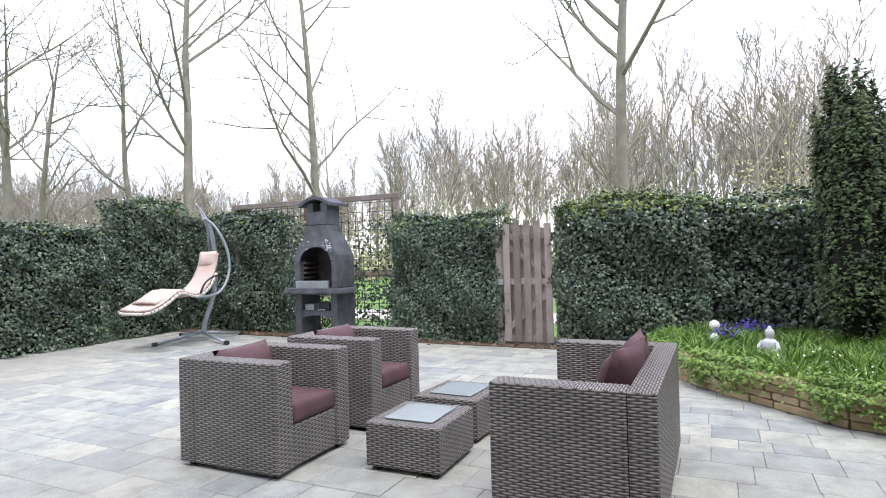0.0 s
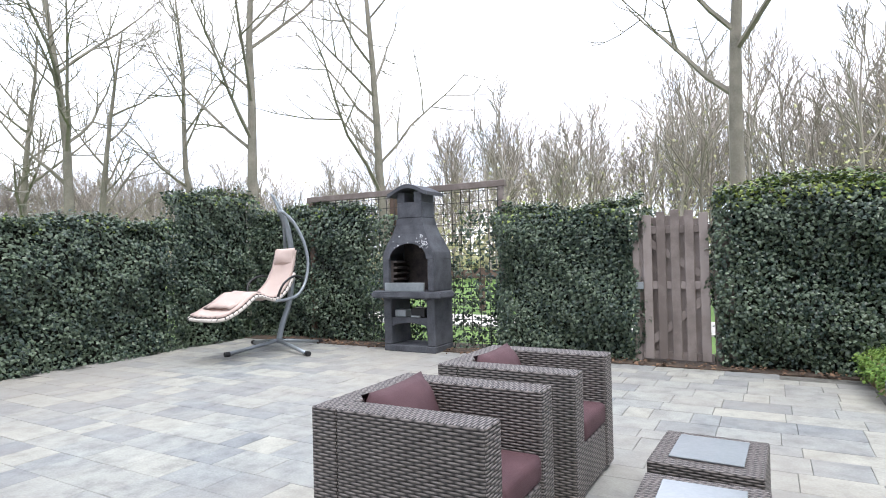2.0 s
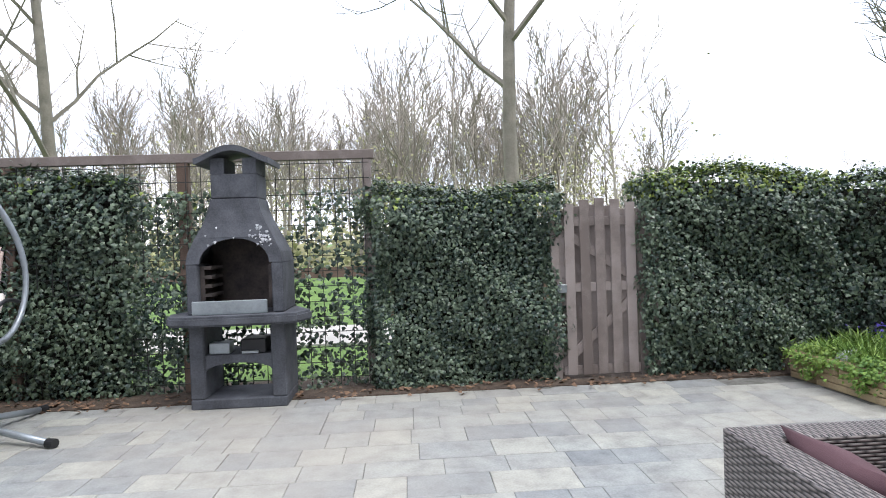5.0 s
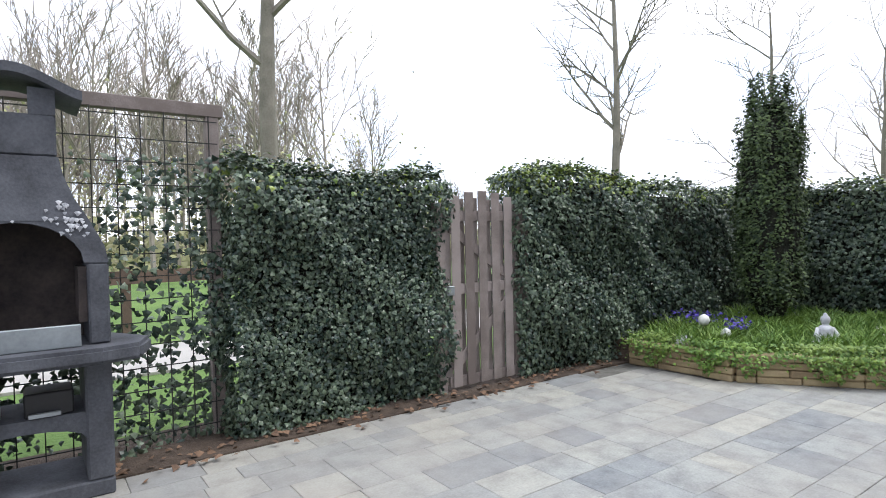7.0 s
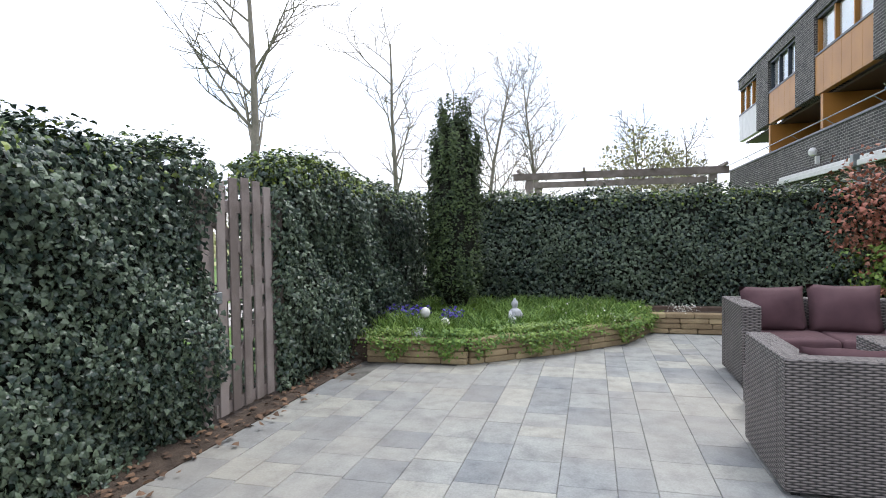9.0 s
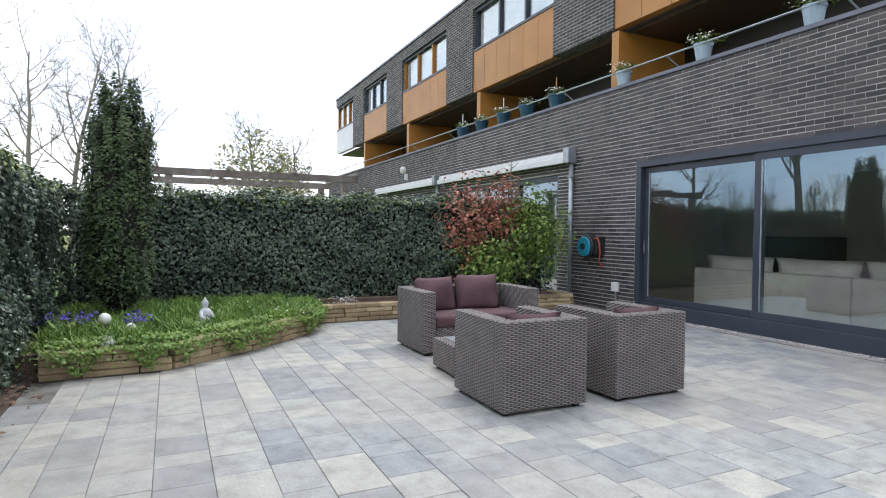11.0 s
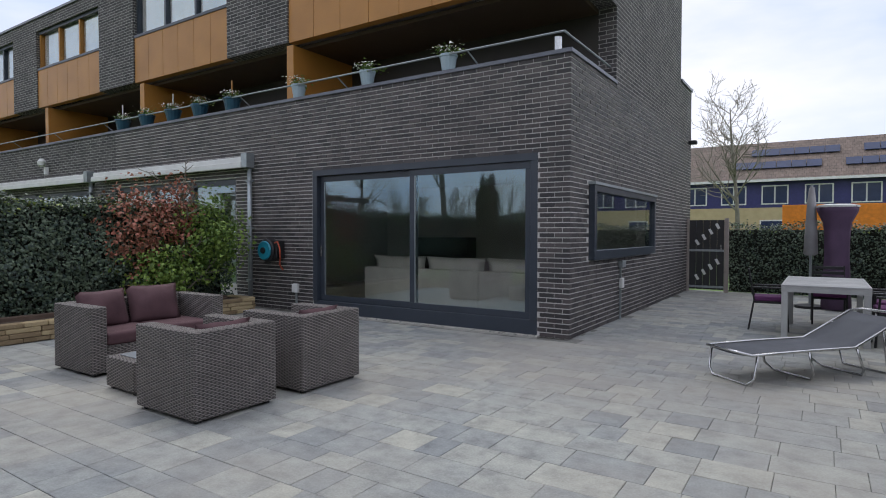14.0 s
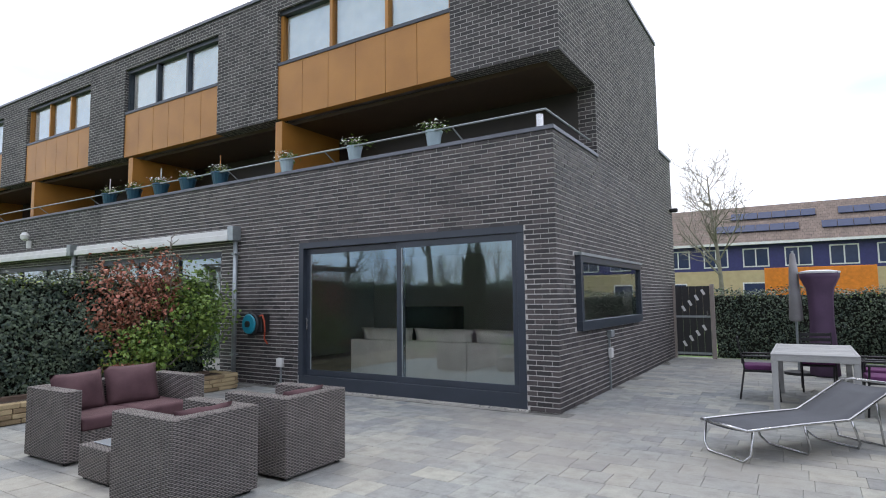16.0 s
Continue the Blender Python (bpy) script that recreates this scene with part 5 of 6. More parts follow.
part("chimney_cap", extrude_xz(cap_o, cyb - 0.24, cyb + 0.24), M_CONC, bq)
rg = np.random.default_rng(90)
n = 60
sx_ = np.concatenate([rg.normal(cx + 0.25, 0.045, 45), rg.uniform(cx - 0.28, cx + 0.3, 15)])
fz = np.clip(rg.normal(1.50, 0.06, n), 1.38, 1.64)
fy = np.where(fz < 1.5, cyb - 0.245 + (fz - 1.36) / 0.14 * 0.02, cyb - 0.225 + (fz - 1.5) / 0.12 * 0.025) - 0.008
keep = np.abs(sx_ - cx) < np.interp(fz, [1.36, 1.5, 1.62], [0.385, 0.33, 0.26])
flk = np.stack([sx_, fy, fz], 1)[keep]
flk = flk[np.hypot((flk[:, 0] - cx) / 0.31, (flk[:, 2] - 1.275) / 0.225) > 1]
tagged(hang(new("paint_flakes", leaves("paint_flakes", flk, np.repeat([[0, -1.0, 0]], len(flk), 0), 0.026, M_FLAKE, rg, 3.0, 0.05)), bq), kind="stuff")
fp = thing("paving_box", "small grey tin on the barbecue shelf", "tin", (-4.33, 8.5, 0.47))
part("tin", box(-4.40, 8.42, 0.472, -4.22, 8.56, 0.57, 0.006), M_ZINC, fp)
fp2 = thing("grill_tray", "dark metal tray on the barbecue shelf", "tray", (-4.0, 8.5, 0.47))
part("tray", box(-4.12, 8.4, 0.472, -3.90, 8.62, 0.60, 0.008), M_BLACK, fp2)
part("handle", box(-4.10, 8.36, 0.48, -3.96, 8.385, 0.5), M_ZINC, fp2)

# ---- hanging lounger ----
sl = thing("hanging_lounger", "hanging swing lounger in pale pink fabric on grey steel stand", "swing chair", (-6.05, 7.83, 0))
hub = Vector((-6.05, 7.83, 0))
for fx, fy_ in ((-6.27, 7.12), (-5.27, 7.58), (-6.82, 8.08), (-5.9, 8.52)):
    leg = part("leg", tube([hub + Vector((0, 0, 0.14)), hub.lerp(Vector((fx, fy_, 0)), 0.5) + Vector((0, 0, 0.09)), (fx, fy_, 0.035)], 0.027, 10), M_STEEL, sl, smooth=True)
    d = (Vector((fx, fy_, 0)) - hub).normalized()
    part("foot_cap", tube([Vector((fx, fy_, 0.035)) - d * 0.02, Vector((fx, fy_, 0.035)) + d * 0.05], 0.034, 10), M_BLACK, leg)
U, Wd = Vector((0.0, -1.0, 0)), Vector((1.0, 0.0, 0))
O = Vector((-5.98, 8.10, 0))
pole = [hub - U * a + Vector((0, 0, z)) for a, z in ((0, 0.1), (0.08, 0.35), (0.24, 0.7), (0.32, 1.2), (0.24, 1.75), (0.08, 2.05), (-0.08, 2.26))]
def smooth_path(pts, n=4):
    """Catmull-Rom curve through pts."""
    pts = [Vector(p) for p in pts]
    out = []
    for k in range(len(pts) - 1):
        p0, p1, p2, p3 = pts[max(k - 1, 0)], pts[k], pts[k + 1], pts[min(k + 2, len(pts) - 1)]
        for q in range(n):
            t = q / n
            out.append(0.5 * (2 * p1 + (p2 - p0) * t + (2 * p0 - 5 * p1 + 4 * p2 - p3) * t * t + (3 * p1 - p0 - 3 * p2 + p3) * t ** 3))
    return out + [pts[-1]]


prof = [(0.14, 1.44), (0.17, 1.30), (0.23, 1.13), (0.34, 0.96), (0.50, 0.83), (0.68, 0.78), (0.86, 0.83), (1.02, 0.85), (1.20, 0.75), (1.38, 0.66), (1.54, 0.61)]
prof = [(p.x, p.z) for p in smooth_path([(a, 0, b) for a, b in prof], 2)]


def half(s_):
    return 0.225 + 0.11 * min(1.0, max(0.0, (s_ - 0.15) / 1.1))


part("pole", tube(smooth_path(pole, 3), 0.04, 12, radii=[0.042 - 0.028 * max(0.0, (q - 11) / 7) ** 2 for q in range(19)]), M_STEEL, sl, smooth=True)
fb = bmesh.new()
rows_ = []
for s, z in prof:
    h_ = half(s) - 0.025
    rows_.append([fb.verts.new(O + U * s + Wd * (h_ * k / 4) + Vector((0, 0, z - 0.03 * math.cos(k / 4 * 1.5) + 0.012 * noise.noise(Vector((s * 7, k * 1.3, 0)))))) for k in range(-4, 5)])
for a, b in zip(rows_, rows_[1:]):
    for k in range(8):
        fb.faces.new((a[k], a[k + 1], b[k + 1], b[k]))
cl = part("seat_cloth", fb, M_PINK, sl, smooth=True)
md = cl.modifiers.new("thick", 'SOLIDIFY')
md.thickness = 0.035
for s, z in (prof[3], prof[5], prof[7]):
    h_ = half(s) - 0.03
    part("seam", tube([O + U * (s + 0.012) + Wd * -h_ + Vector((0, 0, z + 0.004)), O + U * (s + 0.02) + Vector((0, 0, z - 0.022)), O + U * (s + 0.012) + Wd * h_ + Vector((0, 0, z + 0.004))], 0.007, 6), M_PLUM, cl, "dark stitched seam")
part("headrest", pillow(0.42, 0.25, 0.09, Matrix.Translation(O + U * 0.19 + Vector((0, 0, 1.35))) @ pose(0, 0, 0, -11, 0, 0)), M_PINK, sl, "pale pink head cushion", smooth=True)
part("foot_cushion", pillow(0.52, 0.56, 0.10, Matrix.Translation(O + U * 1.14 + Vector((0, 0, 0.795))) @ pose(0, 0, 0, 110, 0, 0)), M_PINK, sl, "rumpled pale pink cushion", smooth=True)
for sg_ in (-1, 1):
    edge = smooth_path([O + U * s + Wd * sg_ * half(s) + Vector((0, 0, z - 0.02)) for s, z in prof[4:]], 1)
    part("side_rail", tube(edge, 0.022, 10), M_EDGING, sl, "cream padded edge", smooth=True)
    arc = smooth_path([O + U * 0.26 + Wd * sg_ * 0.02 + Vector((0, 0, 2.02)), O + U * 0.10 + Wd * sg_ * 0.10 + Vector((0, 0, 1.86)), O + U * -0.02 + Wd * sg_ * 0.19 + Vector((0, 0, 1.56)), O + U * -0.05 + Wd * sg_ * 0.235 + Vector((0, 0, 1.25)), O + U * 0.03 + Wd * sg_ * 0.25 + Vector((0, 0, 0.98)), O + U * 0.20 + Wd * sg_ * 0.26 + Vector((0, 0, 0.80)), O + U * 0.42 + Wd * sg_ * 0.27 + Vector((0, 0, 0.75)), O + U * 0.66 + Wd * sg_ * 0.28 + Vector((0, 0, 0.75))], 4)
    part("hoop", tube(arc, 0.023, 10), M_STEEL, sl, smooth=True)
    grip = smooth_path([O + U * 0.62 + Wd * sg_ * 0.29 + Vector((0, 0, 0.80)), O + U * 0.56 + Wd * sg_ * 0.34 + Vector((0, 0, 0.97)), O + U * 0.36 + Wd * sg_ * 0.34 + Vector((0, 0, 1.07)), O + U * 0.10 + Wd * sg_ * 0.27 + Vector((0, 0, 1.04))], 4)
    part("armrest", tube(grip, 0.016, 8), M_BLACK, sl, smooth=True)
    for k in range(26):
        t = k / 25 * (len(prof) - 1.01)
        i = int(t)
        s = prof[i][0] + (prof[i + 1][0] - prof[i][0]) * (t - i)
        z = prof[i][1] + (prof[i + 1][1] - prof[i][1]) * (t - i)
        c = O + U * s + Wd * sg_ * half(s) + Vector((0, 0, z - 0.02))
        part("lacing", tube([c - Wd * sg_ * 0.05 + Vector((0, 0, 0.03)), c + Vector((0, 0, 0.028)), c + Wd * sg_ * 0.028 + U * 0.012], 0.0055, 4), M_BLACK, sl)
W_F = half(1.54)
foot_curve = smooth_path([O + U * 1.54 + Wd * -W_F + Vector((0, 0, 0.59)), O + U * 1.59 + Wd * -W_F * 0.7 + Vector((0, 0, 0.575)), O + U * 1.60 + Vector((0, 0, 0.57)), O + U * 1.59 + Wd * W_F * 0.7 + Vector((0, 0, 0.575)), O + U * 1.54 + Wd * W_F + Vector((0, 0, 0.59))], 3)
part("foot_rail", tube(foot_curve, 0.022, 10), M_EDGING, sl, smooth=True)
for k in range(7):
    c = O + U * 1.59 + Wd * (W_F * 0.8 * (k - 3) / 3) + Vector((0, 0, 0.575))
    part("lacing", tube([c - U * 0.06 + Vector((0, 0, 0.035)), c + Vector((0, 0, 0.028)), c + U * 0.028], 0.0055, 4), M_BLACK, sl)
part("hook", tube([O + U * 0.25 + Vector((0, 0, 2.0)), hub + U * 0.02 + Vector((0, 0, 2.16))], 0.012, 6), M_ZINC, sl)

# ---- sun lounger, dining set, covered heater ----
su = thing("sun_lounger", "folding sun lounger, charcoal sling on aluminium tube", "sun lounger", group="", local=True)
PR = [(0, 0.30), (0.62, 0.31), (1.22, 0.31), (1.86, 0.58)]
lb = bmesh.new()
lr = []
for k in range(13):
    s = 1.86 * k / 12
    z = np.interp(s, [p[0] for p in PR], [p[1] for p in PR])
    lr.append([lb.verts.new((w, s, z - 0.02 * math.cos(w / 0.29 * 1.5))) for w in (-0.27, -0.14, 0, 0.14, 0.27)])
for a, b in zip(lr, lr[1:]):
    for k in range(4):
        lb.faces.new((a[k], a[k + 1], b[k + 1], b[k]))
sg = part("sling", lb, M_MESH, su, smooth=True)
sg.modifiers.new("thick", 'SOLIDIFY').thickness = 0.008
for sx in (-1, 1):
    part("side_tube", tube([(sx * 0.29, s, z) for s, z in PR], 0.014, 8), M_CHROME, su, smooth=True)
part("head_tube", tube([(-0.29, 1.86, 0.58), (-0.2, 1.92, 0.605), (0.2, 1.92, 0.605), (0.29, 1.86, 0.58)], 0.014, 8), M_CHROME, su, smooth=True)
part("end_tube", tube([(-0.29, 0, 0.30), (0.29, 0, 0.30)], 0.014, 8), M_CHROME, su, smooth=True)
for s, lean_ in ((0.06, -0.05), (0.66, 0.1), (1.25, 0.15)):
    part("leg_hoop", tube([(-0.29, s, 0.3), (-0.29, s + lean_ * 0.6, 0.08), (-0.22, s + lean_, 0.014), (0.22, s + lean_, 0.014), (0.29, s + lean_ * 0.6, 0.08), (0.29, s, 0.3)], 0.012, 8), M_CHROME, su, smooth=True)
part("back_prop", tube([(-0.28, 1.6, 0.47), (-0.24, 1.72, 0.014), (0.24, 1.72, 0.014), (0.28, 1.6, 0.47)], 0.012, 8), M_CHROME, su, smooth=True)
su.matrix_basis = pose(-4.56, 1.68, 0, 0, 0, 139)
dt = thing("dining_table", "light grey slatted garden dining table", "dining table", (-5.33, -1.8, 0))
TX0, TX1, TY0, TY1 = -5.82, -4.86, -2.75, -0.92
for i in range(8):
    y = TY0 + (TY1 - TY0) * i / 8
    part("slat", box(TX0 + 0.03, y + 0.004, 0.725, TX1 - 0.03, y + (TY1 - TY0) / 8 - 0.004, 0.75, 0.003), M_SLATGREY, dt)
part("apron", box(TX0, TY0, 0.66, TX0 + 0.03, TY1, 0.752), M_SLATGREY, dt)
part("apron", box(TX1 - 0.03, TY0, 0.66, TX1, TY1, 0.752), M_SLATGREY, dt)
part("apron", box(TX0 + 0.03, TY1 - 0.03, 0.66, TX1 - 0.03, TY1, 0.724), M_SLATGREY, dt)
part("apron", box(TX0 + 0.03, TY0, 0.66, TX1 - 0.03, TY0 + 0.03, 0.724), M_SLATGREY, dt)
for x in (TX0, TX1 - 0.08):
    for y in (TY0, TY1 - 0.08):
        part("leg", box(x + 0.003, y + 0.003, 0, x + 0.077, y + 0.077, 0.66, 0.004), M_SLATGREY, dt)
dc = thing("dining_chair", "black garden chair with a purple seat cushion", "dining chair", group="chairs round the table", local=True)
for sx in (-1, 1):
    part("front_leg", tube([(sx * 0.22, -0.24, 0), (sx * 0.22, -0.2, 0.62)], 0.014, 6), M_BLACK, dc)
    part("back_leg", tube([(sx * 0.22, 0.27, 0), (sx * 0.22, 0.2, 0.45), (sx * 0.21, 0.28, 0.9)], 0.014, 6), M_BLACK, dc)
    part("armrest", box(sx * 0.24 - 0.025, -0.24, 0.62, sx * 0.24 + 0.025, 0.22, 0.645, 0.006), M_BLACK, dc)
part("seat", box(-0.22, -0.22, 0.40, 0.22, 0.2, 0.43, 0.006), M_BLACK, dc)
part("seat_cushion", cushion(-0.22, -0.23, 0.432, 0.22, 0.2, 0.50, 0.01), M_PURPLE, dc, "purple seat cushion", smooth=True)
for k in range(5):
    z = 0.52 + k * 0.08
    part("back_slat", box(-0.21, 0.21 + (z - 0.45) * 0.16, z, 0.21, 0.225 + (z - 0.45) * 0.16, z + 0.05, 0.004), M_BLACK, dc)
dc.matrix_basis = pose(-4.66, -2.0, 0, 0, 0, -86)
copy_thing(dc, pose(-6.1, -1.3, 0, 0, 0, 92))
copy_thing(dc, pose(-6.1, -2.05, 0, 0, 0, 88))
copy_thing(dc, pose(-5.4, -3.1, 0, 0, 0, 182))
pa_ = thing("closed_parasol", "closed grey canvas parasol on a pole", "parasol", (-5.12, -5.2, 0))
part("pole", tube([(-5.12, -5.2, 0.06), (-5.12, -5.2, 2.35)], 0.022, 8), M_ZINC, pa_)
part("canopy", lathe([(0.07, 1.0), (0.12, 1.03), (0.10, 1.5), (0.075, 2.0), (0.045, 2.28), (0.01, 2.32)], 12, -5.12, -5.2), M_CANVAS, pa_, smooth=True)
part("base", lathe([(0.26, 0), (0.26, 0.05), (0.06, 0.08)], 16, -5.12, -5.2), M_BLACK, pa_)
ht = thing("covered_heater", "patio heater under a dusty purple fabric cover", "patio heater", (-5.53, -5.1, 0))
hc = lathe([(0.24, 0.02), (0.22, 0.5), (0.19, 1.0), (0.20, 1.45), (0.22, 1.62), (0.32, 1.82), (0.33, 1.92)], 20, -5.53, -5.1)
for v in hc.verts:
    k = 0.02 * math.sin(7 * math.atan2(v.co.y + 5.1, v.co.x + 5.53))
    v.co.x += k
part("cover", hc, M_COVER, ht, smooth=True)
part("cover_top", lathe([(0.34, 1.90), (0.34, 1.935), (0.2, 1.96)], 20, -5.53, -5.1), M_WHITE, ht, "pale rim of the cover")
# side gate
sgt = thing("side_gate", "dark boarded gate with pale diagonal marks", "gate", (-2.9, -7.2, 0))
for i in range(5):
    x = -3.34 + i * 0.155
    part("board", box(x, -7.42, 0.06, x + 0.148, -7.38, 1.74, 0.004), M_GATE, sgt)
for z in (0.1, 0.98):
    part("steel_strap", box(-3.34, -7.376, z, -2.57, -7.365, z + 0.05), M_ZINC, sgt)
for i in range(4):
    for z in (0.35, 1.2):
        zz = z + i * 0.13
        b = box(-0.03, 0, -0.07, 0.03, 0.008, 0.07)
        bmesh.ops.transform(b, matrix=pose(-2.75 - i * 0.15 + 0.0, -7.378, zz, 0, 28, 0), verts=b.verts)
        part("slot", b, M_WHITE, sgt)
part("post", box(-3.44, -7.45, 0, -3.35, -7.36, 1.78), M_WOODGREY, sgt)
part("post", box(-2.56, -7.45, 0, -2.51, -7.36, 1.78), M_WOODGREY, sgt)
part("handle", box(-3.30, -7.376, 1.02, -3.27, -7.33, 1.14), M_CHROME, sgt)
# pots on the parapet
rg = np.random.default_rng(95)
for k, (x, dark) in enumerate(((-0.51, 0), (1.1, 0), (2.74, 0), (4.66, 1), (5.73, 1), (6.7, 1), (7.75, 1), (8.78, 1))):
    p = thing("flower_pot", "dark blue planter with trailing white flowers" if dark else "pale blue flower pot with white flowers", "flower pot", (x, HY - 0.1, TOP + 0.06), "pots on the parapet")
    r = 0.13 if not dark else 0.17
    part("pot", lathe([(r * 0.72, 3.86), (r, 4.08), (r * 1.08, 4.085), (r * 1.08, 4.12), (r * 0.9, 4.12)], 14, x, HY - 0.12), M_POTDARK if dark else M_POT, p, smooth=False)
    n = 120
    pts = rg.normal(0, 1, (n, 3)) * np.array((0.11, 0.09, 0.045)) + np.array((x, HY - 0.12, 4.17))
    hang(new("foliage", leaves("foliage", pts, pts * 0 + np.array((0, 0, 1.0)), 0.05, M_GREENLEAF, rg)), p)
    pts = rg.normal(0, 1, (60, 3)) * np.array((0.11, 0.09, 0.035)) + np.array((x, HY - 0.1, 4.22))
    hang(new("blossom", leaves("blossom", pts, pts * 0 + np.array((0, 0.6, 1.0)), 0.04, M_PETAL, rg)), p)
    if k in (3, 5, 7):
        part("ornament_stick", tube([(x, HY - 0.12, 4.1), (x, HY - 0.12, 4.48)], 0.012, 6), M_ORANGE if k == 3 else M_WHITE, p)
# neighbour's pergola
pg = thing("pergola", "grey timber pergola frame in the next garden", "pergola", (8.0, 5.7, 0))
for x in (7.4, 9.6):
    for y in (3.9, 7.4):
        part("post", box(x, y, 0, x + 0.14, y + 0.14, 2.4), M_WOODGREY, pg)
for x in (7.37, 9.57):
    part("beam", box(x, 3.7, 2.4, x + 0.08, 7.8, 2.54), M_WOODGREY, pg)
for i in range(4):
    y = 3.75 + i * 1.3
    part("rafter", box(7.2, y, 2.545, 9.9, y + 0.05, 2.6), M_WOODGREY, pg)

# ---- row houses beyond the passage ----
rh = thing("row_houses", "sand-coloured row houses with brown tiled roof", "house", (-6, -46, 0))
part("wall", box(-40, -54, 0, 14, -46, 3.5), M_BEIGE, rh)
part("upper_wall", box(-40, -53.9, 3.5, 14, -46.05, 5.7), M_BLUE, rh, "deep blue upper panels")
rf = bmesh.new()
a = [rf.verts.new((x, y, z)) for x in (-40.5, 14.5) for y, z in ((-45.3, 5.7), (-50, 9.3), (-54.6, 5.7), (-50, 5.6))]
for q4 in ((0, 1, 5, 4), (1, 2, 6, 5), (2, 3, 7, 6), (3, 0, 4, 7)):
    rf.faces.new([a[i] for i in q4])
rf.faces.new(a[:4])
rf.faces.new(a[4:])
bmesh.ops.recalc_face_normals(rf, faces=rf.faces[:])
roof = part("roof", rf, M_TILE, rh, "brown tiled pitched roof")
part("gutter", box(-40.5, -45.35, 5.55, 14.5, -45.15, 5.75), M_WHITE, rh, "white gutter board")
for i in range(17):
    x = -39 + i * 3.0
    wdw = part("window", box(x, -46.1, 3.75, x + 1.9, -45.98, 5.3), M_WHITE, rh, "white-framed upper window")
    for j in (0, 1):
        part("pane", box(x + 0.1 + j * 0.9, -45.99, 3.85, x + 0.9 + j * 0.9, -45.96, 5.2), M_SOLAR, wdw)
    if i % 2 == 0:
        w2 = part("ground_window", box(x + 0.3, -46.1, 0.9, x + 2.0, -45.95, 2.5), M_WHITE, rh)
        part("pane", box(x + 0.4, -45.96, 1.0, x + 1.9, -45.93, 2.4), M_SOLAR, w2)
sl_ = math.atan2(3.6, 4.7)
for gx in (-22, -13, -5.2):
    for j in range(6):
        for r_ in (0, 1):
            b = box(0, 0, 0, 1.0, 1.0, 0.06)
            s = 1.5 + r_ * 2.0
            bmesh.ops.transform(b, matrix=Matrix.Translation((gx + j * 1.05 - (1.2 if r_ else 0), -45.3 - s * math.cos(sl_), 5.75 + s * math.sin(sl_))) @ Matrix.Rotation(-sl_, 4, 'X') @ Matrix.Translation((0, -1, 0.06)), verts=b.verts)
            part("solar_panel", b, M_SOLAR, roof)
osn = thing("orange_screen", "bright orange garden screen before the row houses", "screen", (-6, -30, 0))
part("screen", box(-8.6, -30, 1.2, -3.4, -29.9, 3.0, 0.02), M_ORSCREEN, osn)
for x in (-8.6, -6.0, -3.5):
    part("post", box(x, -30.1, 0, x + 0.1, -30.002, 3.05), M_WOODBROWN, osn)

# ---- slabs and bricks ----
rs = random.Random(11)


def in_patio(x0, y0, x1, y1):
    cx, cy = (x0 + x1) / 2, (y0 + y1) / 2
    if cx < WEST + 0.02 or cy > NORTH - 0.12 or cy < SOUTH:
        return False
    if cx > HX and cy < HY + 0.14:
        return False
    if cx > 3.25 or (cy > 5.5 and cx > 1.0 and inside(cx + 0.0, cy)):
        return False
    if cx > 0.2 and cy > 8.42:
        return False
    return True


lib = {}
slab_rest_v, slab_rest_f = [], []
floor_ob = thing("patio", "grey tumbled concrete paving slabs in mixed sizes", "paving", (0, 4, 0), kind="structure")


def slab_mesh(w, d):
    key = (round(w, 3), round(d, 3))
    if key not in lib:
        b = box(-w / 2, -d / 2, -0.05, w / 2, d / 2, 0.0)
        bmesh.ops.bevel(b, geom=[e for e in b.edges if all(v.co.z > -0.01 for v in e.verts)], offset=0.003, segments=1, affect='EDGES')
        lib[key] = to_mesh("slab", b, M_SLAB1)
    return lib[key]


count = 0
LENGTHS = (0.2, 0.3, 0.3, 0.4, 0.4, 0.5)
y = SOUTH
while y < NORTH:
    d = rs.choice((0.30, 0.30, 0.25, 0.20))
    x = WEST - 0.35 - rs.random() * 0.4
    while x < 3.4:
        w = rs.choice(LENGTHS)
        if in_patio(x, y, x + w, y + d):
            x0, x1 = x + 0.0015, min(x + w - 0.0015, 3.24)
            cxs, cys = (x0 + x1) / 2, y + d / 2
            tz = 0.003 * rs.random()
            me = slab_mesh(x1 - x0, d - 0.003)
            if 2.0 < cys < 7.4 and -5.4 < cxs < -0.9 and count < 300:
                ob = hang(new("slab", me), floor_ob)
                ob.matrix_basis = pose(cxs, cys, tz, rs.uniform(-0.2, 0.2), rs.uniform(-0.2, 0.2), rs.uniform(-0.2, 0.2))
                count += 1
            else:
                o = len(slab_rest_v)
                slab_rest_v.extend([(v.co.x + cxs, v.co.y + cys, v.co.z + tz + 0.006 * rs.random() * v.co.x) for v in me.vertices])
                slab_rest_f.extend([tuple(i + o for i in p.vertices) for p in me.polygons])
        x += w
    y += d
tagged(hang(new("slabs", arrays("slabs", slab_rest_v, slab_rest_f, M_SLAB)), floor_ob), kind="stuff")

brick_me = {}


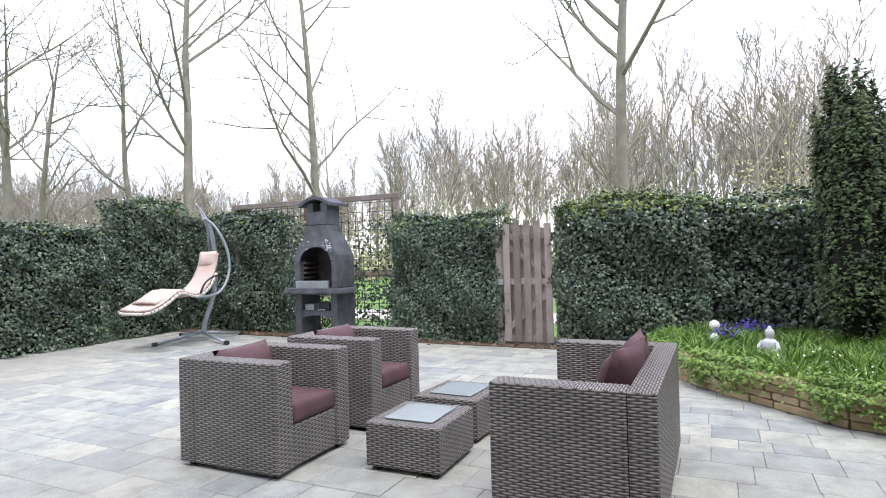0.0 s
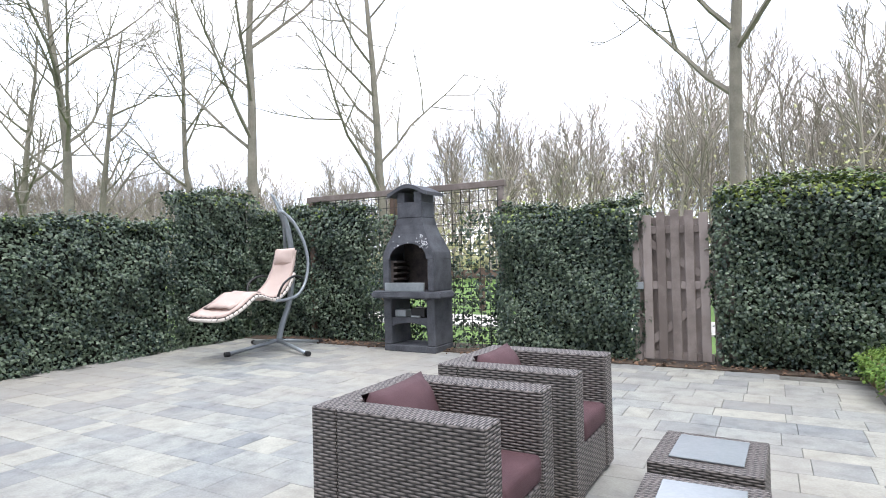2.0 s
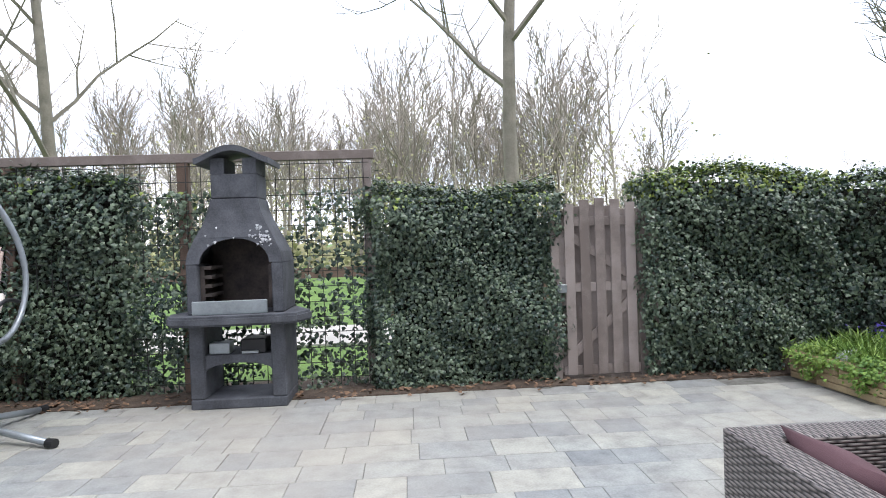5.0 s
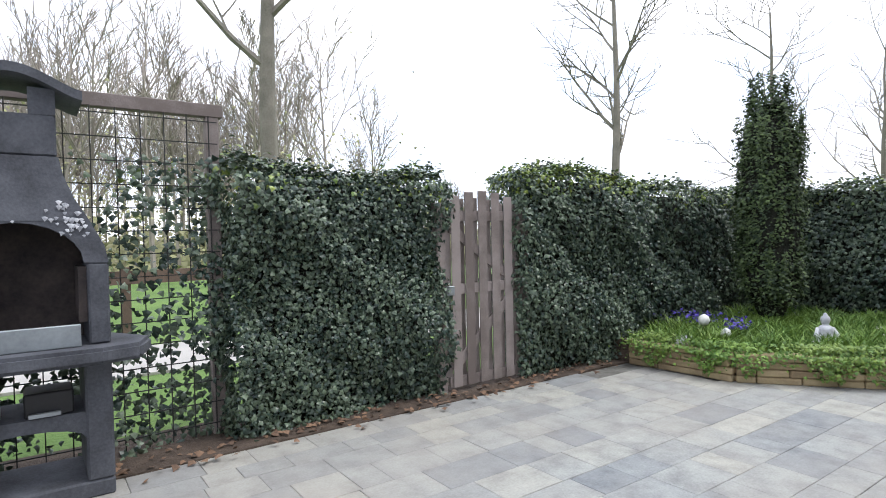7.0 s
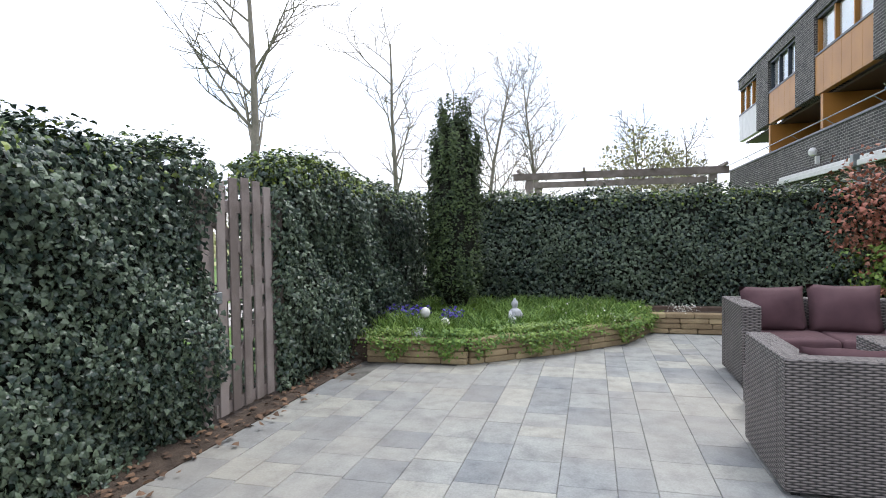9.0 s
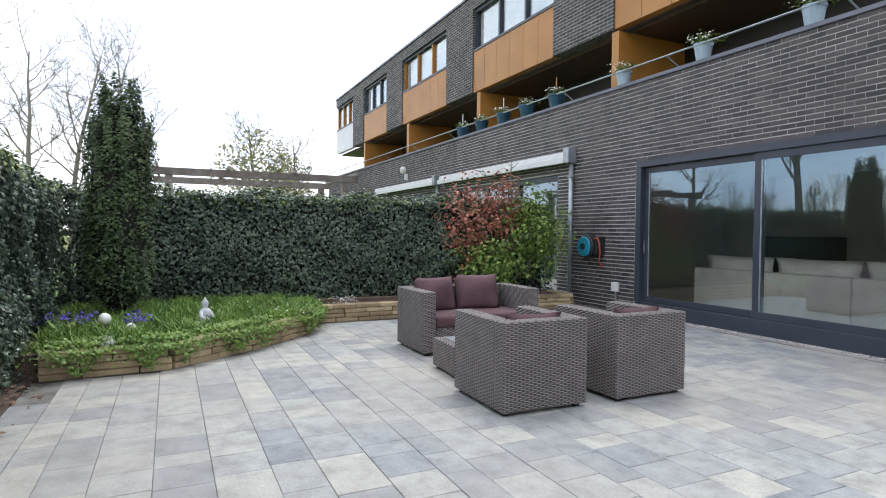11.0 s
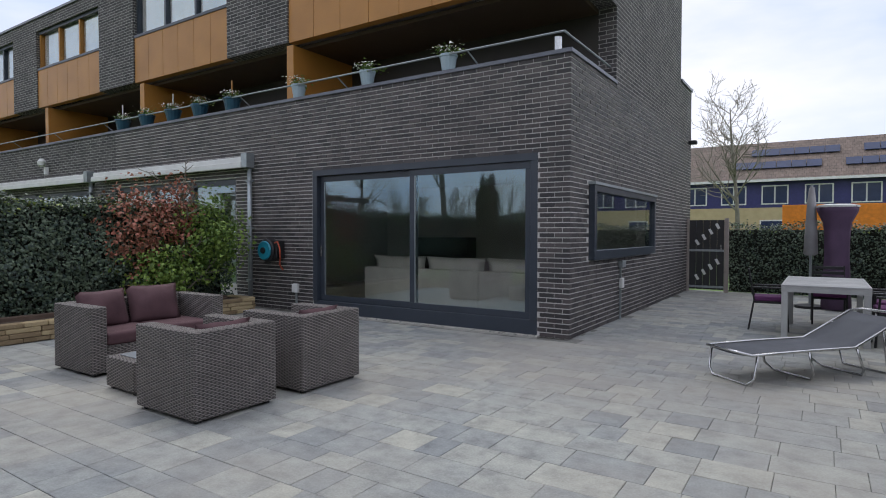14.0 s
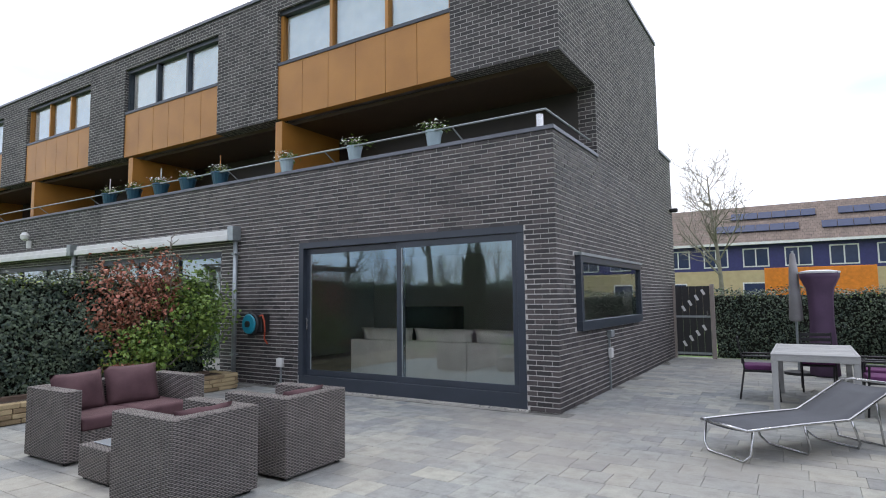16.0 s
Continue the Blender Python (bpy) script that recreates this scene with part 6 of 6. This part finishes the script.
def brick_mesh(axis):
    if axis not in brick_me:
        b = box(-0.106, 0, 0, 0.106, 0.006, 0.054) if axis == "x" else box(-0.006, -0.106, 0, 0, 0.106, 0.054)
        brick_me[axis] = to_mesh("brick", b, M_BRICK1)
    return brick_me[axis]


BV, BF = {}, {}


def lay(owner, axis, a0, a1, z0, z1, fixed, singles, skip=None):
    c = 0
    z = z0
    V, F = BV.setdefault(owner.name, []), BF.setdefault(owner.name, [])
    while z < z1 - 0.03:
        s = a0 - 0.111 * (round((z - 0.006) / 0.068) % 2) - rs.uniform(0, 0.012)
        while s < a1:
            e0, e1 = max(s, a0) + 0.005, min(s + 0.222, a1) - 0.005
            if e1 - e0 > 0.03:
                m = (e0 + e1) / 2
                if not (skip and skip(m, z)):
                    if e1 - e0 > 0.2 and c < singles:
                        ob = new("brick", brick_mesh(axis))
                        hang(ob, owner)
                        ob.location = (m, fixed, z) if axis == "x" else (fixed, m, z)
                        c += 1
                    else:
                        o = len(V)
                        dp_ = 0.006 + rs.uniform(-0.0015, 0.0015)
                        for q_ in ((e0, 0, z), (e1, 0, z), (e1, 0, z + 0.054), (e0, 0, z + 0.054), (e0, dp_, z), (e1, dp_, z), (e1, dp_, z + 0.054), (e0, dp_, z + 0.054)):
                            V.append((q_[0], fixed + q_[1], q_[2]) if axis == "x" else (fixed - q_[1], q_[0], q_[2]))
                        F.extend([tuple(i + o for i in f) for f in ((4, 5, 6, 7), (0, 1, 5, 4), (2, 3, 7, 6), (1, 2, 6, 5), (3, 0, 4, 7))])
            s += 0.222
        z += 0.068


lay(front, "x", HX - 0.009, DX0, 0.006, 2.52, HY, 60)
lay(front, "x", DX1, 4.4, 0.006, 2.52, HY, 110)
lay(front, "x", HX - 0.009, 8.9, 0.006 + 37 * 0.068, TOP, HY, 130)
lay(side, "y", BACK, HY + 0.005, 0.006, TOP, HX, 0, lambda m, z: WY0 - 0.08 < m < WY1 + 0.08 and WZ0 - 0.06 < z < WZ1 + 0.03)
for ow in (front, side):
    tagged(hang(new("bricks", arrays("bricks", BV[ow.name], BF[ow.name], M_BRICK)), ow), kind="stuff")
